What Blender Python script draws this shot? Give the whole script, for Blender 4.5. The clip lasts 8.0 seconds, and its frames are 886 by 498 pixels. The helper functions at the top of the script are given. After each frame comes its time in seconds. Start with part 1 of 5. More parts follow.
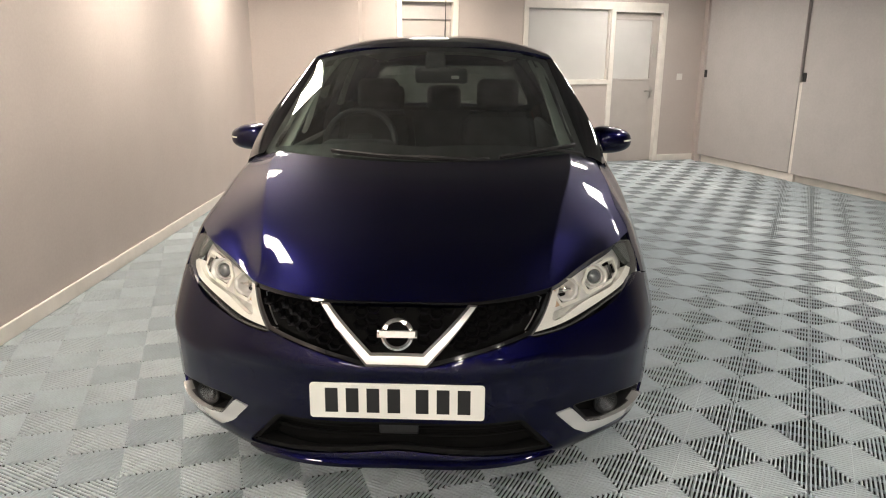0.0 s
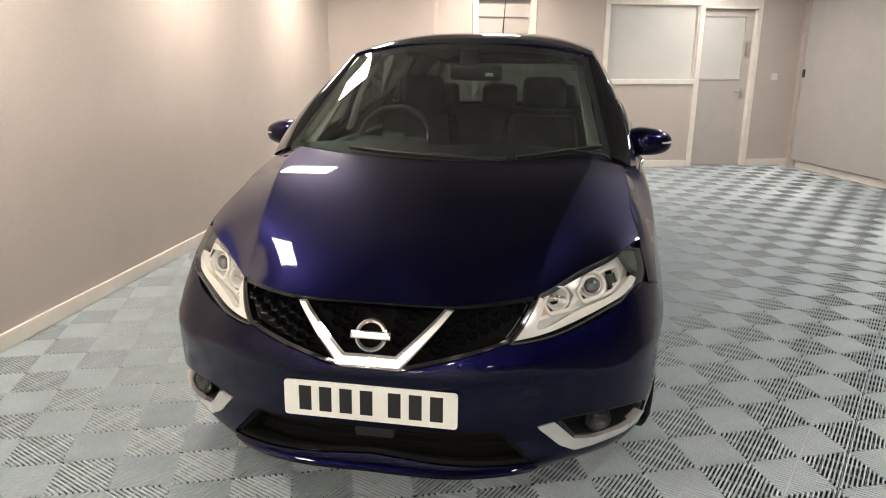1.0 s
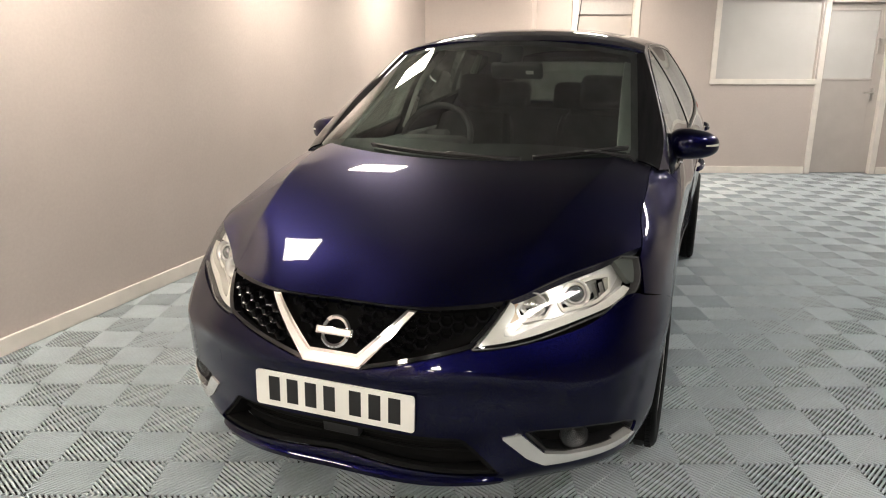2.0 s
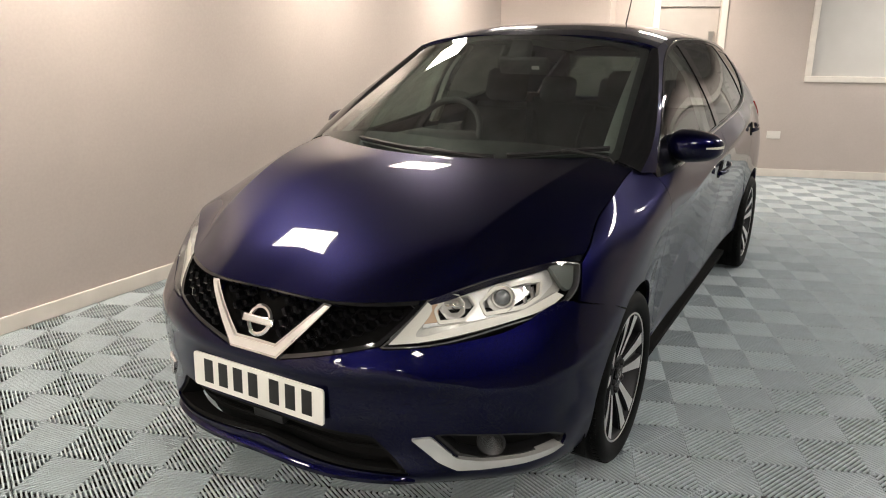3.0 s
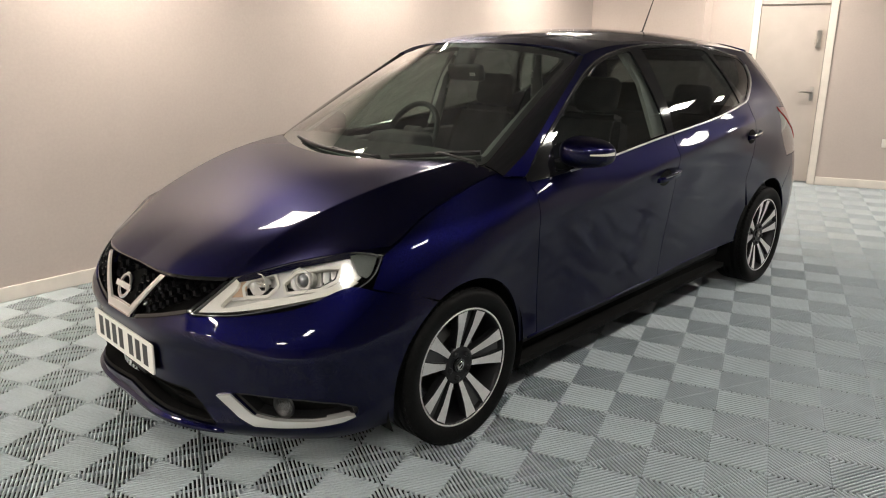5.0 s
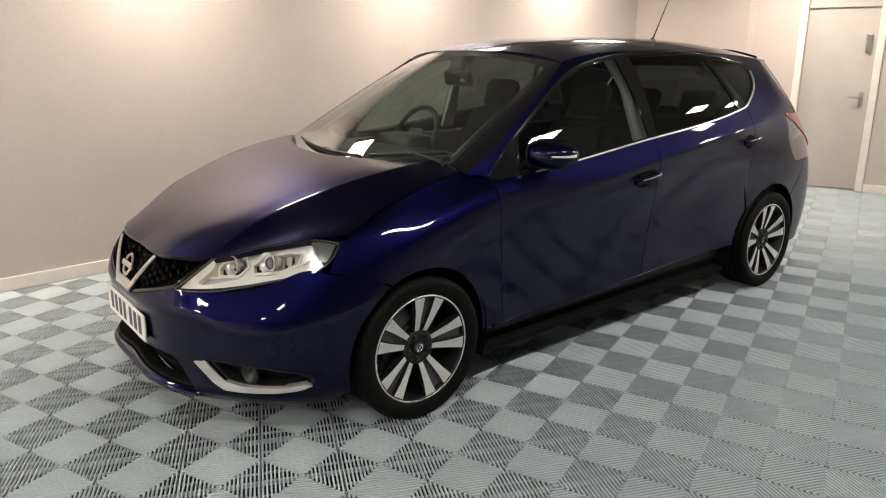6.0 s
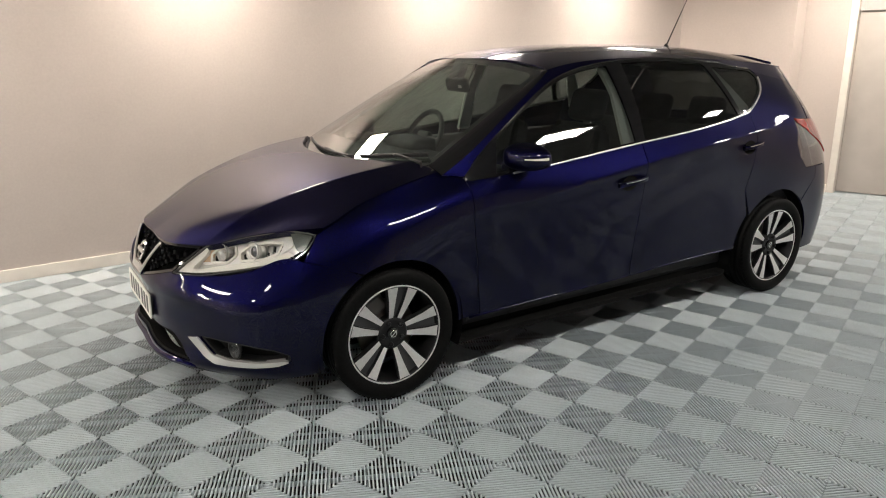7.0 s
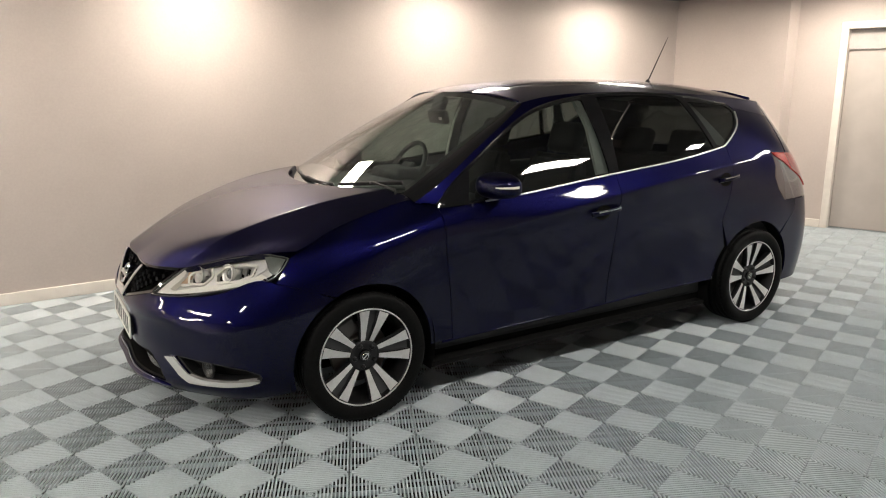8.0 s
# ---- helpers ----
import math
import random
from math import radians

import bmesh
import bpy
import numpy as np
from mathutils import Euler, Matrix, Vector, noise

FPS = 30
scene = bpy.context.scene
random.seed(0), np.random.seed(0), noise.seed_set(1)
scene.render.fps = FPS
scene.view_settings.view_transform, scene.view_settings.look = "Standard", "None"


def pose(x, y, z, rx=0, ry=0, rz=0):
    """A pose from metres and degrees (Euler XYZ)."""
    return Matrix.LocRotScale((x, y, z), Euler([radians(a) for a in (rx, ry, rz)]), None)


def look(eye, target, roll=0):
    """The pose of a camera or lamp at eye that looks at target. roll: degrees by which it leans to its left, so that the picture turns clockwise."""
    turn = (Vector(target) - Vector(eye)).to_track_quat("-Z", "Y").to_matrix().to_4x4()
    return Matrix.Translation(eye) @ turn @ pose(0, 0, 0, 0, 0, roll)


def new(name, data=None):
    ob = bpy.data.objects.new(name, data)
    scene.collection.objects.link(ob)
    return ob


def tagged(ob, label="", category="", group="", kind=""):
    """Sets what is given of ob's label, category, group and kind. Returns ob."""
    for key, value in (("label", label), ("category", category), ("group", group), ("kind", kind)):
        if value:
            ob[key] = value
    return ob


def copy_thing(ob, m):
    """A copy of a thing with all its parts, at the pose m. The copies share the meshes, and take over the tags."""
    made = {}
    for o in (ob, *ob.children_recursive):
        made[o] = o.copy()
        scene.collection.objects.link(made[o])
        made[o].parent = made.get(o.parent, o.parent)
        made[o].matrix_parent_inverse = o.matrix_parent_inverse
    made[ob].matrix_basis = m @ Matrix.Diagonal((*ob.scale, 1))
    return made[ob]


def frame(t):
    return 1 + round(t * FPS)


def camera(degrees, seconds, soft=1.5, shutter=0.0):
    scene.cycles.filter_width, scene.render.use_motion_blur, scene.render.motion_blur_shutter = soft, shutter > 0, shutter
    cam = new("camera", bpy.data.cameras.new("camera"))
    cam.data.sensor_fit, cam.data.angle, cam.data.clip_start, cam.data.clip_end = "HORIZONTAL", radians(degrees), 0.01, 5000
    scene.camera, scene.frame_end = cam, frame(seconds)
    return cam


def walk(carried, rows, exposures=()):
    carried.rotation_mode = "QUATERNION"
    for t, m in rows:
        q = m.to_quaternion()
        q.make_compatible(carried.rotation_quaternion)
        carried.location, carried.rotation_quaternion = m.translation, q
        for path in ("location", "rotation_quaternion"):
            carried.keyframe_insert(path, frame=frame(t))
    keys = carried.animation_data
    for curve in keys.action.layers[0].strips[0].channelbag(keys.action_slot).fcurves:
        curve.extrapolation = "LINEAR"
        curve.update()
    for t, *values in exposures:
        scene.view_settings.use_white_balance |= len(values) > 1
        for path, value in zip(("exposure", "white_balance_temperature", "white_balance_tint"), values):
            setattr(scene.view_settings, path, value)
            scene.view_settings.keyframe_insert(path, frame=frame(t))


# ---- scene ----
cam = camera(64.2, 8.0, soft=1.1)
PATH = [
    (0, (0.21, -2.789, 1.418), (0.133, -0.861, 0.892), 0.3),
    (0.5, (0.356, -2.741, 1.414), (0.139, -0.824, 0.884), 0.5),
    (1, (0.541, -2.686, 1.409), (0.195, -0.789, 0.879), 0.4),
    (1.5, (0.747, -2.614, 1.394), (0.228, -0.755, 0.869), 0.0),
    (3, (1.436, -2.268, 1.407), (0.472, -0.604, 0.856), 0.5),
    (3.5, (1.688, -2.111, 1.409), (0.609, -0.519, 0.861), 0.1),
    (4, (1.929, -1.973, 1.421), (0.749, -0.455, 0.871), 0.1),
    (4.5, (2.218, -1.849, 1.436), (0.947, -0.407, 0.885), -0.1),
    (6, (2.983, -1.582, 1.476), (1.478, -0.383, 0.93), -0.3),
    (6.5, (3.199, -1.468, 1.473), (1.63, -0.348, 0.941), -0.7),
    (7, (3.421, -1.361, 1.508), (1.791, -0.336, 0.967), -0.5),
    (7.5, (3.572, -1.286, 1.474), (1.912, -0.286, 0.982), -0.7),
    (8, (3.597, -1.259, 1.483), (1.929, -0.248, 1.04), -0.2),
]
walk(cam, [(t, look(eye, target, roll)) for t, eye, target, roll in PATH])
scene.view_settings.exposure = 1.51

# ---- light: ceiling panels in two rows, two more added before the car; hardly any light from outside ----
CEIL = 2.46
world = bpy.data.worlds.new("world")
scene.world = world
world.use_nodes = True
world.node_tree.nodes["Background"].inputs["Color"].default_value = (0.9, 0.95, 1.0, 1)
world.node_tree.nodes["Background"].inputs["Strength"].default_value = 0.02
WALL_GLOW, ROOM_GLOW, ADDED_GLOW = 26.5, 31.0, 52.0      # emission of the ceiling lights along the wall, in the room, and added before the car


# ---- materials ----
def mat(name, colour, rough=0.5, metal=0.0, **more):
    m = bpy.data.materials.new(name)
    m.use_nodes = True
    b = m.node_tree.nodes["Principled BSDF"]
    b.inputs["Base Color"].default_value = (*colour, 1)
    b.inputs["Roughness"].default_value = rough
    b.inputs["Metallic"].default_value = metal
    for key, value in more.items():
        b.inputs[key.replace("_", " ")].default_value = value
    return m


def grain(m, scale, lo, hi, bump=0.0, second=None, where="Object", detail=6.0, stretch=(1, 1, 1)):
    """Vary the base colour between two factors with noise at two scales, and add fine relief."""
    t = m.node_tree
    b = t.nodes["Principled BSDF"]
    base = tuple(b.inputs["Base Color"].default_value)[:3]
    tc = t.nodes.new("ShaderNodeTexCoord")
    mp = t.nodes.new("ShaderNodeMapping")
    mp.inputs["Scale"].default_value = stretch
    t.links.new(tc.outputs[where], mp.inputs["Vector"])
    n = t.nodes.new("ShaderNodeTexNoise")
    n.inputs["Scale"].default_value, n.inputs["Detail"].default_value = scale, detail
    t.links.new(mp.outputs["Vector"], n.inputs["Vector"])
    fac = n.outputs["Fac"]
    if second:
        n2 = t.nodes.new("ShaderNodeTexNoise")
        n2.inputs["Scale"].default_value, n2.inputs["Detail"].default_value = second, 3
        t.links.new(mp.outputs["Vector"], n2.inputs["Vector"])
        av = t.nodes.new("ShaderNodeMath")
        av.operation = "MULTIPLY_ADD"
        av.inputs[1].default_value = 0.5
        half = t.nodes.new("ShaderNodeMath")
        half.operation = "MULTIPLY"
        half.inputs[1].default_value = 0.5
        t.links.new(n2.outputs["Fac"], half.inputs[0])
        t.links.new(fac, av.inputs[0])
        t.links.new(half.outputs[0], av.inputs[2])
        fac = av.outputs[0]
    r = t.nodes.new("ShaderNodeValToRGB")
    r.color_ramp.elements[0].position, r.color_ramp.elements[1].position = 0.3, 0.7
    r.color_ramp.elements[0].color = (*[c * lo for c in base], 1)
    r.color_ramp.elements[1].color = (*[min(1, c * hi) for c in base], 1)
    t.links.new(fac, r.inputs["Fac"])
    t.links.new(r.outputs["Color"], b.inputs["Base Color"])
    if bump:
        bp = t.nodes.new("ShaderNodeBump")
        bp.inputs["Strength"].default_value, bp.inputs["Distance"].default_value = bump, 0.002
        t.links.new(n.outputs["Fac"], bp.inputs["Height"])
        t.links.new(bp.outputs["Normal"], b.inputs["Normal"])
    return m


def paint(name, deep, flake, rough=0.32):
    """Metallic car paint: a dark coloured flake layer under clear lacquer."""
    m = mat(name, deep, rough, 1.0, Coat_Weight=1.0, Coat_Roughness=0.035, Coat_IOR=1.38, Specular_Tint=(0.70, 0.69, 0.76, 1.0))
    t = m.node_tree
    b = t.nodes["Principled BSDF"]
    tc = t.nodes.new("ShaderNodeTexCoord")
    v = t.nodes.new("ShaderNodeTexVoronoi")
    v.inputs["Scale"].default_value = 900
    r = t.nodes.new("ShaderNodeValToRGB")
    r.color_ramp.elements[0].color, r.color_ramp.elements[1].color = (*deep, 1), (*flake, 1)
    t.links.new(tc.outputs["Object"], v.inputs["Vector"])
    t.links.new(v.outputs["Color"], r.inputs["Fac"])
    t.links.new(r.outputs["Color"], b.inputs["Base Color"])
    return m


def glass(name, tint, base=0.085, gain=4.2):
    """A thin pane, the same from both sides: tinted see-through, with mirror gloss that grows towards glancing views."""
    m = bpy.data.materials.new(name)
    m.use_nodes = True
    t = m.node_tree
    t.nodes.clear()
    out = t.nodes.new("ShaderNodeOutputMaterial")
    mix = t.nodes.new("ShaderNodeMixShader")
    clear = t.nodes.new("ShaderNodeBsdfTransparent")
    shine = t.nodes.new("ShaderNodeBsdfGlossy")
    facing = t.nodes.new("ShaderNodeLayerWeight")
    facing.inputs["Blend"].default_value = 0.5
    power = t.nodes.new("ShaderNodeMath")
    power.operation = "POWER"
    power.inputs[1].default_value = gain
    scale = t.nodes.new("ShaderNodeMath")
    scale.operation = "MULTIPLY_ADD"
    scale.inputs[1].default_value, scale.inputs[2].default_value = 1 - base, base
    clear.inputs["Color"].default_value = (*tint, 1)
    shine.inputs["Roughness"].default_value = 0.012
    t.links.new(facing.outputs["Facing"], power.inputs[0])
    t.links.new(power.outputs[0], scale.inputs[0])
    t.links.new(scale.outputs[0], mix.inputs[0])
    t.links.new(clear.outputs[0], mix.inputs[1])
    t.links.new(shine.outputs[0], mix.inputs[2])
    t.links.new(mix.outputs[0], out.inputs["Surface"])
    return m


def glow(name, colour, strength):
    m = bpy.data.materials.new(name)
    m.use_nodes = True
    t = m.node_tree
    t.nodes.clear()
    out = t.nodes.new("ShaderNodeOutputMaterial")
    e = t.nodes.new("ShaderNodeEmission")
    e.inputs["Color"].default_value, e.inputs["Strength"].default_value = (*colour, 1), strength
    t.links.new(e.outputs[0], out.inputs["Surface"])
    return m


WALL = grain(mat("wall_paint", (0.50, 0.441, 0.414), 0.75), 3, 0.94, 1.05, 0.05, 60)
WALL_B = grain(mat("wall_paint_far", (0.53, 0.463, 0.43), 0.75), 3, 0.95, 1.04, 0.05, 60)
PANEL_GREY = grain(mat("panel_grey", (0.46, 0.425, 0.41), 0.6), 4, 0.93, 1.06, 0.05, 40)
TRIM_WHITE = grain(mat("trim_white", (0.80, 0.75, 0.69), 0.4), 8, 0.93, 1.04, 0.03)
CEIL_M = grain(mat("ceiling_grey", (0.25, 0.242, 0.238), 0.8), 5, 0.8, 1.2)
DOOR_M = grain(mat("door_paint", (0.50, 0.455, 0.425), 0.5), 6, 0.95, 1.04, 0.03)
FROST = grain(mat("frosted_pane", (0.60, 0.58, 0.56), 0.25), 2, 0.95, 1.04)
STEEL = mat("brushed_steel", (0.55, 0.53, 0.5), 0.3, 1.0)
SOCKET = mat("socket_white", (0.75, 0.72, 0.68), 0.35)
BASE_M = grain(mat("sub_floor", (0.02, 0.021, 0.022), 0.9), 20, 0.7, 1.3)
TILE = grain(mat("tile_plastic", (0.435, 0.492, 0.522), 0.40, Specular_IOR_Level=0.85), 7, 0.88, 1.10, 0.08, 90)
PAINT = paint("blue_paint", (0.0015, 0.0012, 0.013), (0.0026, 0.0030, 0.042), 0.40)
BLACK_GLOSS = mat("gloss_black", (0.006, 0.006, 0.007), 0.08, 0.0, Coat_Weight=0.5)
# for the unseen side wall: dark so that the car's flank reflects little
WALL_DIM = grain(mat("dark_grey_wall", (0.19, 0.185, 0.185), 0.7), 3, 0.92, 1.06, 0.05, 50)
GRILLE_BLACK = mat("grille_black", (0.007, 0.007, 0.008), 0.18, 0.0, Specular_IOR_Level=0.7)
BLACK_PLASTIC = grain(mat("black_plastic", (0.012, 0.012, 0.013), 0.45), 120, 0.7, 1.3, 0.1)
LINER = mat("dark_liner", (0.005, 0.005, 0.005), 0.9, Specular_IOR_Level=0.15)
CHROME = mat("chrome", (0.82, 0.80, 0.78), 0.07, 1.0)
SILVER = mat("satin_silver", (0.74, 0.72, 0.70), 0.3, 0.75)
ALLOY = grain(mat("machined_alloy", (0.80, 0.79, 0.775), 0.30, 0.6), 60, 0.9, 1.05)
ALLOY_DARK = mat("dark_alloy", (0.025, 0.025, 0.027), 0.35, 0.6)
CASTING = mat("cast_grey_metal", (0.11, 0.105, 0.10), 0.5, 0.7)
RUBBER = grain(mat("tyre_rubber", (0.005, 0.005, 0.005), 0.55, Specular_IOR_Level=0.1), 90, 0.7, 1.4, 0.15)
WEB_GREY = mat("web_grey", (0.085, 0.085, 0.088), 0.4, 0.5)
DISC = mat("brake_disc", (0.25, 0.22, 0.20), 0.4, 1.0)
GLASS = glass("window_glass", (0.48, 0.54, 0.51))
SCREEN = glass("windscreen_glass", (0.52, 0.64, 0.585), 0.24, 2.6)
PRIVACY = glass("privacy_glass", (0.17, 0.19, 0.185))
CLEAR = glass("lamp_lens", (0.96, 0.97, 0.97), 0.045, 5.0)
PLATE = mat("plate_white", (0.80, 0.79, 0.74), 0.35)
INK = mat("plate_black", (0.01, 0.01, 0.01), 0.4)
FABRIC = grain(mat("seat_fabric", (0.006, 0.006, 0.007), 0.9), 150, 0.6, 1.5, 0.3)
DASH = grain(mat("dash_plastic", (0.02, 0.021, 0.023), 0.6), 200, 0.7, 1.3, 0.2)
LINING = grain(mat("light_lining", (0.36, 0.37, 0.345), 0.8), 100, 0.93, 1.05, 0.1)
AMBER = mat("amber_lens", (0.60, 0.42, 0.29), 0.25)
LIGHT_GUIDE = mat("light_guide", (0.78, 0.755, 0.69), 0.22, Coat_Weight=0.6)
RED_LENS = mat("red_lens", (0.42, 0.02, 0.015), 0.1, Coat_Weight=1.0)
PINK_LENS = mat("clear_lens_cover", (0.10, 0.075, 0.075), 0.15, Coat_Weight=1.0)
REFLECTOR = mat("lamp_reflector", (0.86, 0.84, 0.81), 0.25, 0.45)
LAMP_GREY = mat("lamp_grey", (0.74, 0.72, 0.68), 0.35, 0.2)
WALL_LIGHT = glow("wall_side_light", (1.0, 0.895, 0.765), WALL_GLOW)
ADDED_LIGHT = glow("front_light", (1.0, 0.92, 0.82), ADDED_GLOW)
ROOM_LIGHT = glow("room_light", (1.0, 0.95, 0.87), ROOM_GLOW)
LAMP_EDGE = mat("lamp_edge", (0.10, 0.10, 0.10), 0.2)
LAMP_SMOKE = mat("smoked_trim", (0.10, 0.11, 0.10), 0.2)
LAMP_BOWL = grain(mat("lamp_bowl", (0.74, 0.72, 0.67), 0.24, 0.3), 30, 0.85, 1.1)
BRIGHT_TRIM = mat("bright_trim", (0.86, 0.84, 0.82), 0.16, 0.7)


# ---- building helpers ----
def part(name, bm, material, parent=None, label="", smooth=False):
    """Link a bmesh as one mesh object under a thing or a part."""
    me = bpy.data.meshes.new(name)
    bm.to_mesh(me)
    bm.free()
    for m in material if isinstance(material, (list, tuple)) else [material]:
        me.materials.append(m)
    if smooth:
        me.shade_smooth()
        me.set_sharp_from_angle(angle=radians(38))
    ob = new(name, me)
    if parent is not None:
        ob.parent = parent
    if label:
        ob["label"] = label
    return ob


def box(bm, lo, hi, bevel=0.0, m=None, segs=2):
    """Add a box between two corners to bm, with rounded edges."""
    tmp = bmesh.new()
    bmesh.ops.create_cube(tmp, size=1)
    c = [(a + b) / 2 for a, b in zip(lo, hi)]
    d = [abs(b - a) for a, b in zip(lo, hi)]
    bmesh.ops.transform(tmp, matrix=Matrix.Translation(c) @ Matrix.Diagonal((*d, 1)), verts=tmp.verts)
    if bevel:
        bmesh.ops.bevel(tmp, geom=tmp.edges[:], offset=min(bevel, min(d) * 0.49), segments=segs, profile=0.5, affect="EDGES")
    join(bm, tmp, m)


def join(bm, tmp, m=None, mi=None):
    if m is not None:
        bmesh.ops.transform(tmp, matrix=m, verts=tmp.verts)
    table = {v: bm.verts.new(v.co) for v in tmp.verts}
    for f in tmp.faces:
        g = bm.faces.new([table[v] for v in f.verts])
        g.material_index = f.material_index if mi is None else mi
        g.smooth = f.smooth
    tmp.free()


def lathe(bm, prof, n=48, axis="X", close=False, m=None, mi=0, caps=True):
    """Turn a profile of (along, radius) about an axis."""
    tmp = bmesh.new()
    rings = []
    for a, r in prof:
        ring = []
        for i in range(n):
            t = 2 * math.pi * i / n
            c, s = r * math.cos(t), r * math.sin(t)
            ring.append(tmp.verts.new({"X": (a, c, s), "Y": (s, a, c), "Z": (c, s, a)}[axis]))
        rings.append(ring)
    pairs = list(zip(rings, rings[1:])) + ([(rings[-1], rings[0])] if close else [])
    for r0, r1 in pairs:
        for i in range(n):
            tmp.faces.new((r0[i], r0[(i + 1) % n], r1[(i + 1) % n], r1[i]))
    if not close and caps:
        for ring in (rings[0], rings[-1]):
            if (ring[0].co - ring[n // 2].co).length > 1e-5:
                tmp.faces.new(ring)
    bmesh.ops.recalc_face_normals(tmp, faces=tmp.faces[:])
    for f in tmp.faces:
        f.smooth = True
    join(bm, tmp, m, mi)


def tube(bm, pts, r, n=10, closed=False, taper=None):
    """A round bar along a line of points."""
    pts = [Vector(p) for p in pts]
    tmp = bmesh.new()
    rings = []
    up = Vector((0.13, 0.21, 0.97))
    for i, p in enumerate(pts):
        a = pts[i - 1] if (i or closed) else p
        b = pts[(i + 1) % len(pts)] if (i < len(pts) - 1 or closed) else p
        d = (b - a).normalized()
        u = d.cross(up).normalized()
        w = d.cross(u).normalized()
        rr = r * (taper(i / (len(pts) - 1)) if taper else 1)
        rings.append([tmp.verts.new(p + rr * (u * math.cos(2 * math.pi * k / n) + w * math.sin(2 * math.pi * k / n))) for k in range(n)])
    for r0, r1 in list(zip(rings, rings[1:])) + ([(rings[-1], rings[0])] if closed else []):
        for k in range(n):
            tmp.faces.new((r0[k], r0[(k + 1) % n], r1[(k + 1) % n], r1[k]))
    if not closed:
        tmp.faces.new(rings[0])
        tmp.faces.new(rings[-1])
    bmesh.ops.recalc_face_normals(tmp, faces=tmp.faces[:])
    for f in tmp.faces:
        f.smooth = len(f.verts) == 4
    join(bm, tmp)


def prism(bm, poly, z0, z1, m=None, bevel=0.0):
    """Raise a flat outline (x, y) from z0 to z1."""
    tmp = bmesh.new()
    f = tmp.faces.new([tmp.verts.new((x, y, z0)) for x, y in poly])
    top = bmesh.ops.extrude_face_region(tmp, geom=[f])
    bmesh.ops.translate(tmp, vec=(0, 0, z1 - z0), verts=[v for v in top["geom"] if isinstance(v, bmesh.types.BMVert)])
    bmesh.ops.recalc_face_normals(tmp, faces=tmp.faces[:])
    if bevel:
        bmesh.ops.bevel(tmp, geom=tmp.edges[:], offset=bevel, segments=2, profile=0.5, affect="EDGES")
    join(bm, tmp, m)


# ---- the car's outer form, as smooth curves: nose towards -y, front axle at y = 0 ----
class Curve:
    """A natural cubic spline through knots (t, value)."""

    def __init__(self, t, v):
        t, v = np.array(t, float), np.array(v, float)
        n = len(t)
        h = np.diff(t)
        a, b = np.eye(n), np.zeros((n,) + v.shape[1:])
        for i in range(1, n - 1):
            a[i, i - 1:i + 2] = h[i - 1], 2 * (h[i - 1] + h[i]), h[i]
            b[i] = 6 * ((v[i + 1] - v[i]) / h[i] - (v[i] - v[i - 1]) / h[i - 1])
        self.t, self.v, self.h, self.m = t, v, h, np.linalg.solve(a, b)

    def __call__(self, x):
        x = np.asarray(x, float)
        i = np.clip(np.searchsorted(self.t, x) - 1, 0, len(self.t) - 2)
        h = self.h[i]
        a, b = (self.t[i + 1] - x) / h, (x - self.t[i]) / h
        if self.v.ndim > 1:
            a, b, h = a[..., None], b[..., None], h[..., None]
        lo, hi = self.m[i], self.m[i + 1]
        return a * self.v[i] + b * self.v[i + 1] + ((a ** 3 - a) * lo + (b ** 3 - b) * hi) * h * h / 6


def flow(pts, n=10):
    """A smooth open line through a few points."""
    p = np.array(pts, float)
    t = np.concatenate([[0], np.cumsum(np.linalg.norm(np.diff(p, axis=0), axis=1))])
    return Curve(t, p)(np.linspace(0, t[-1], n * (len(p) - 1) + 1))


def fade(x):
    x = np.clip(x, 0, 1)
    return x * x * (3 - 2 * x)


# the outline in plan, from the middle of the nose round one flank to the middle of the tail
NOSE = [(0, -0.885), (0.26, -0.877), (0.45, -0.815), (0.63, -0.71), (0.788, -0.562), (0.868, -0.35), (0.887, -0.10)]
FLANK = [(0.885, 0.3), (0.888, 1.2), (0.895, 2.2), (0.892, 2.7)]
TAIL = [(0.872, 3.06), (0.79, 3.36), (0.5, 3.47), (0, 3.50)]
OUT = np.array(NOSE + FLANK + TAIL)
LEN = np.concatenate([[0], np.cumsum(np.linalg.norm(np.diff(OUT, axis=0), axis=1))])
# mirrored beyond both ends, so that nose and tail are smooth across the middle
PLAN = Curve(np.concatenate([-LEN[3:0:-1], LEN, 2 * LEN[-1] - LEN[-2:-5:-1]]),
             np.concatenate([OUT[3:0:-1] * (-1, 1), OUT, OUT[-2:-5:-1] * (-1, 1)]))
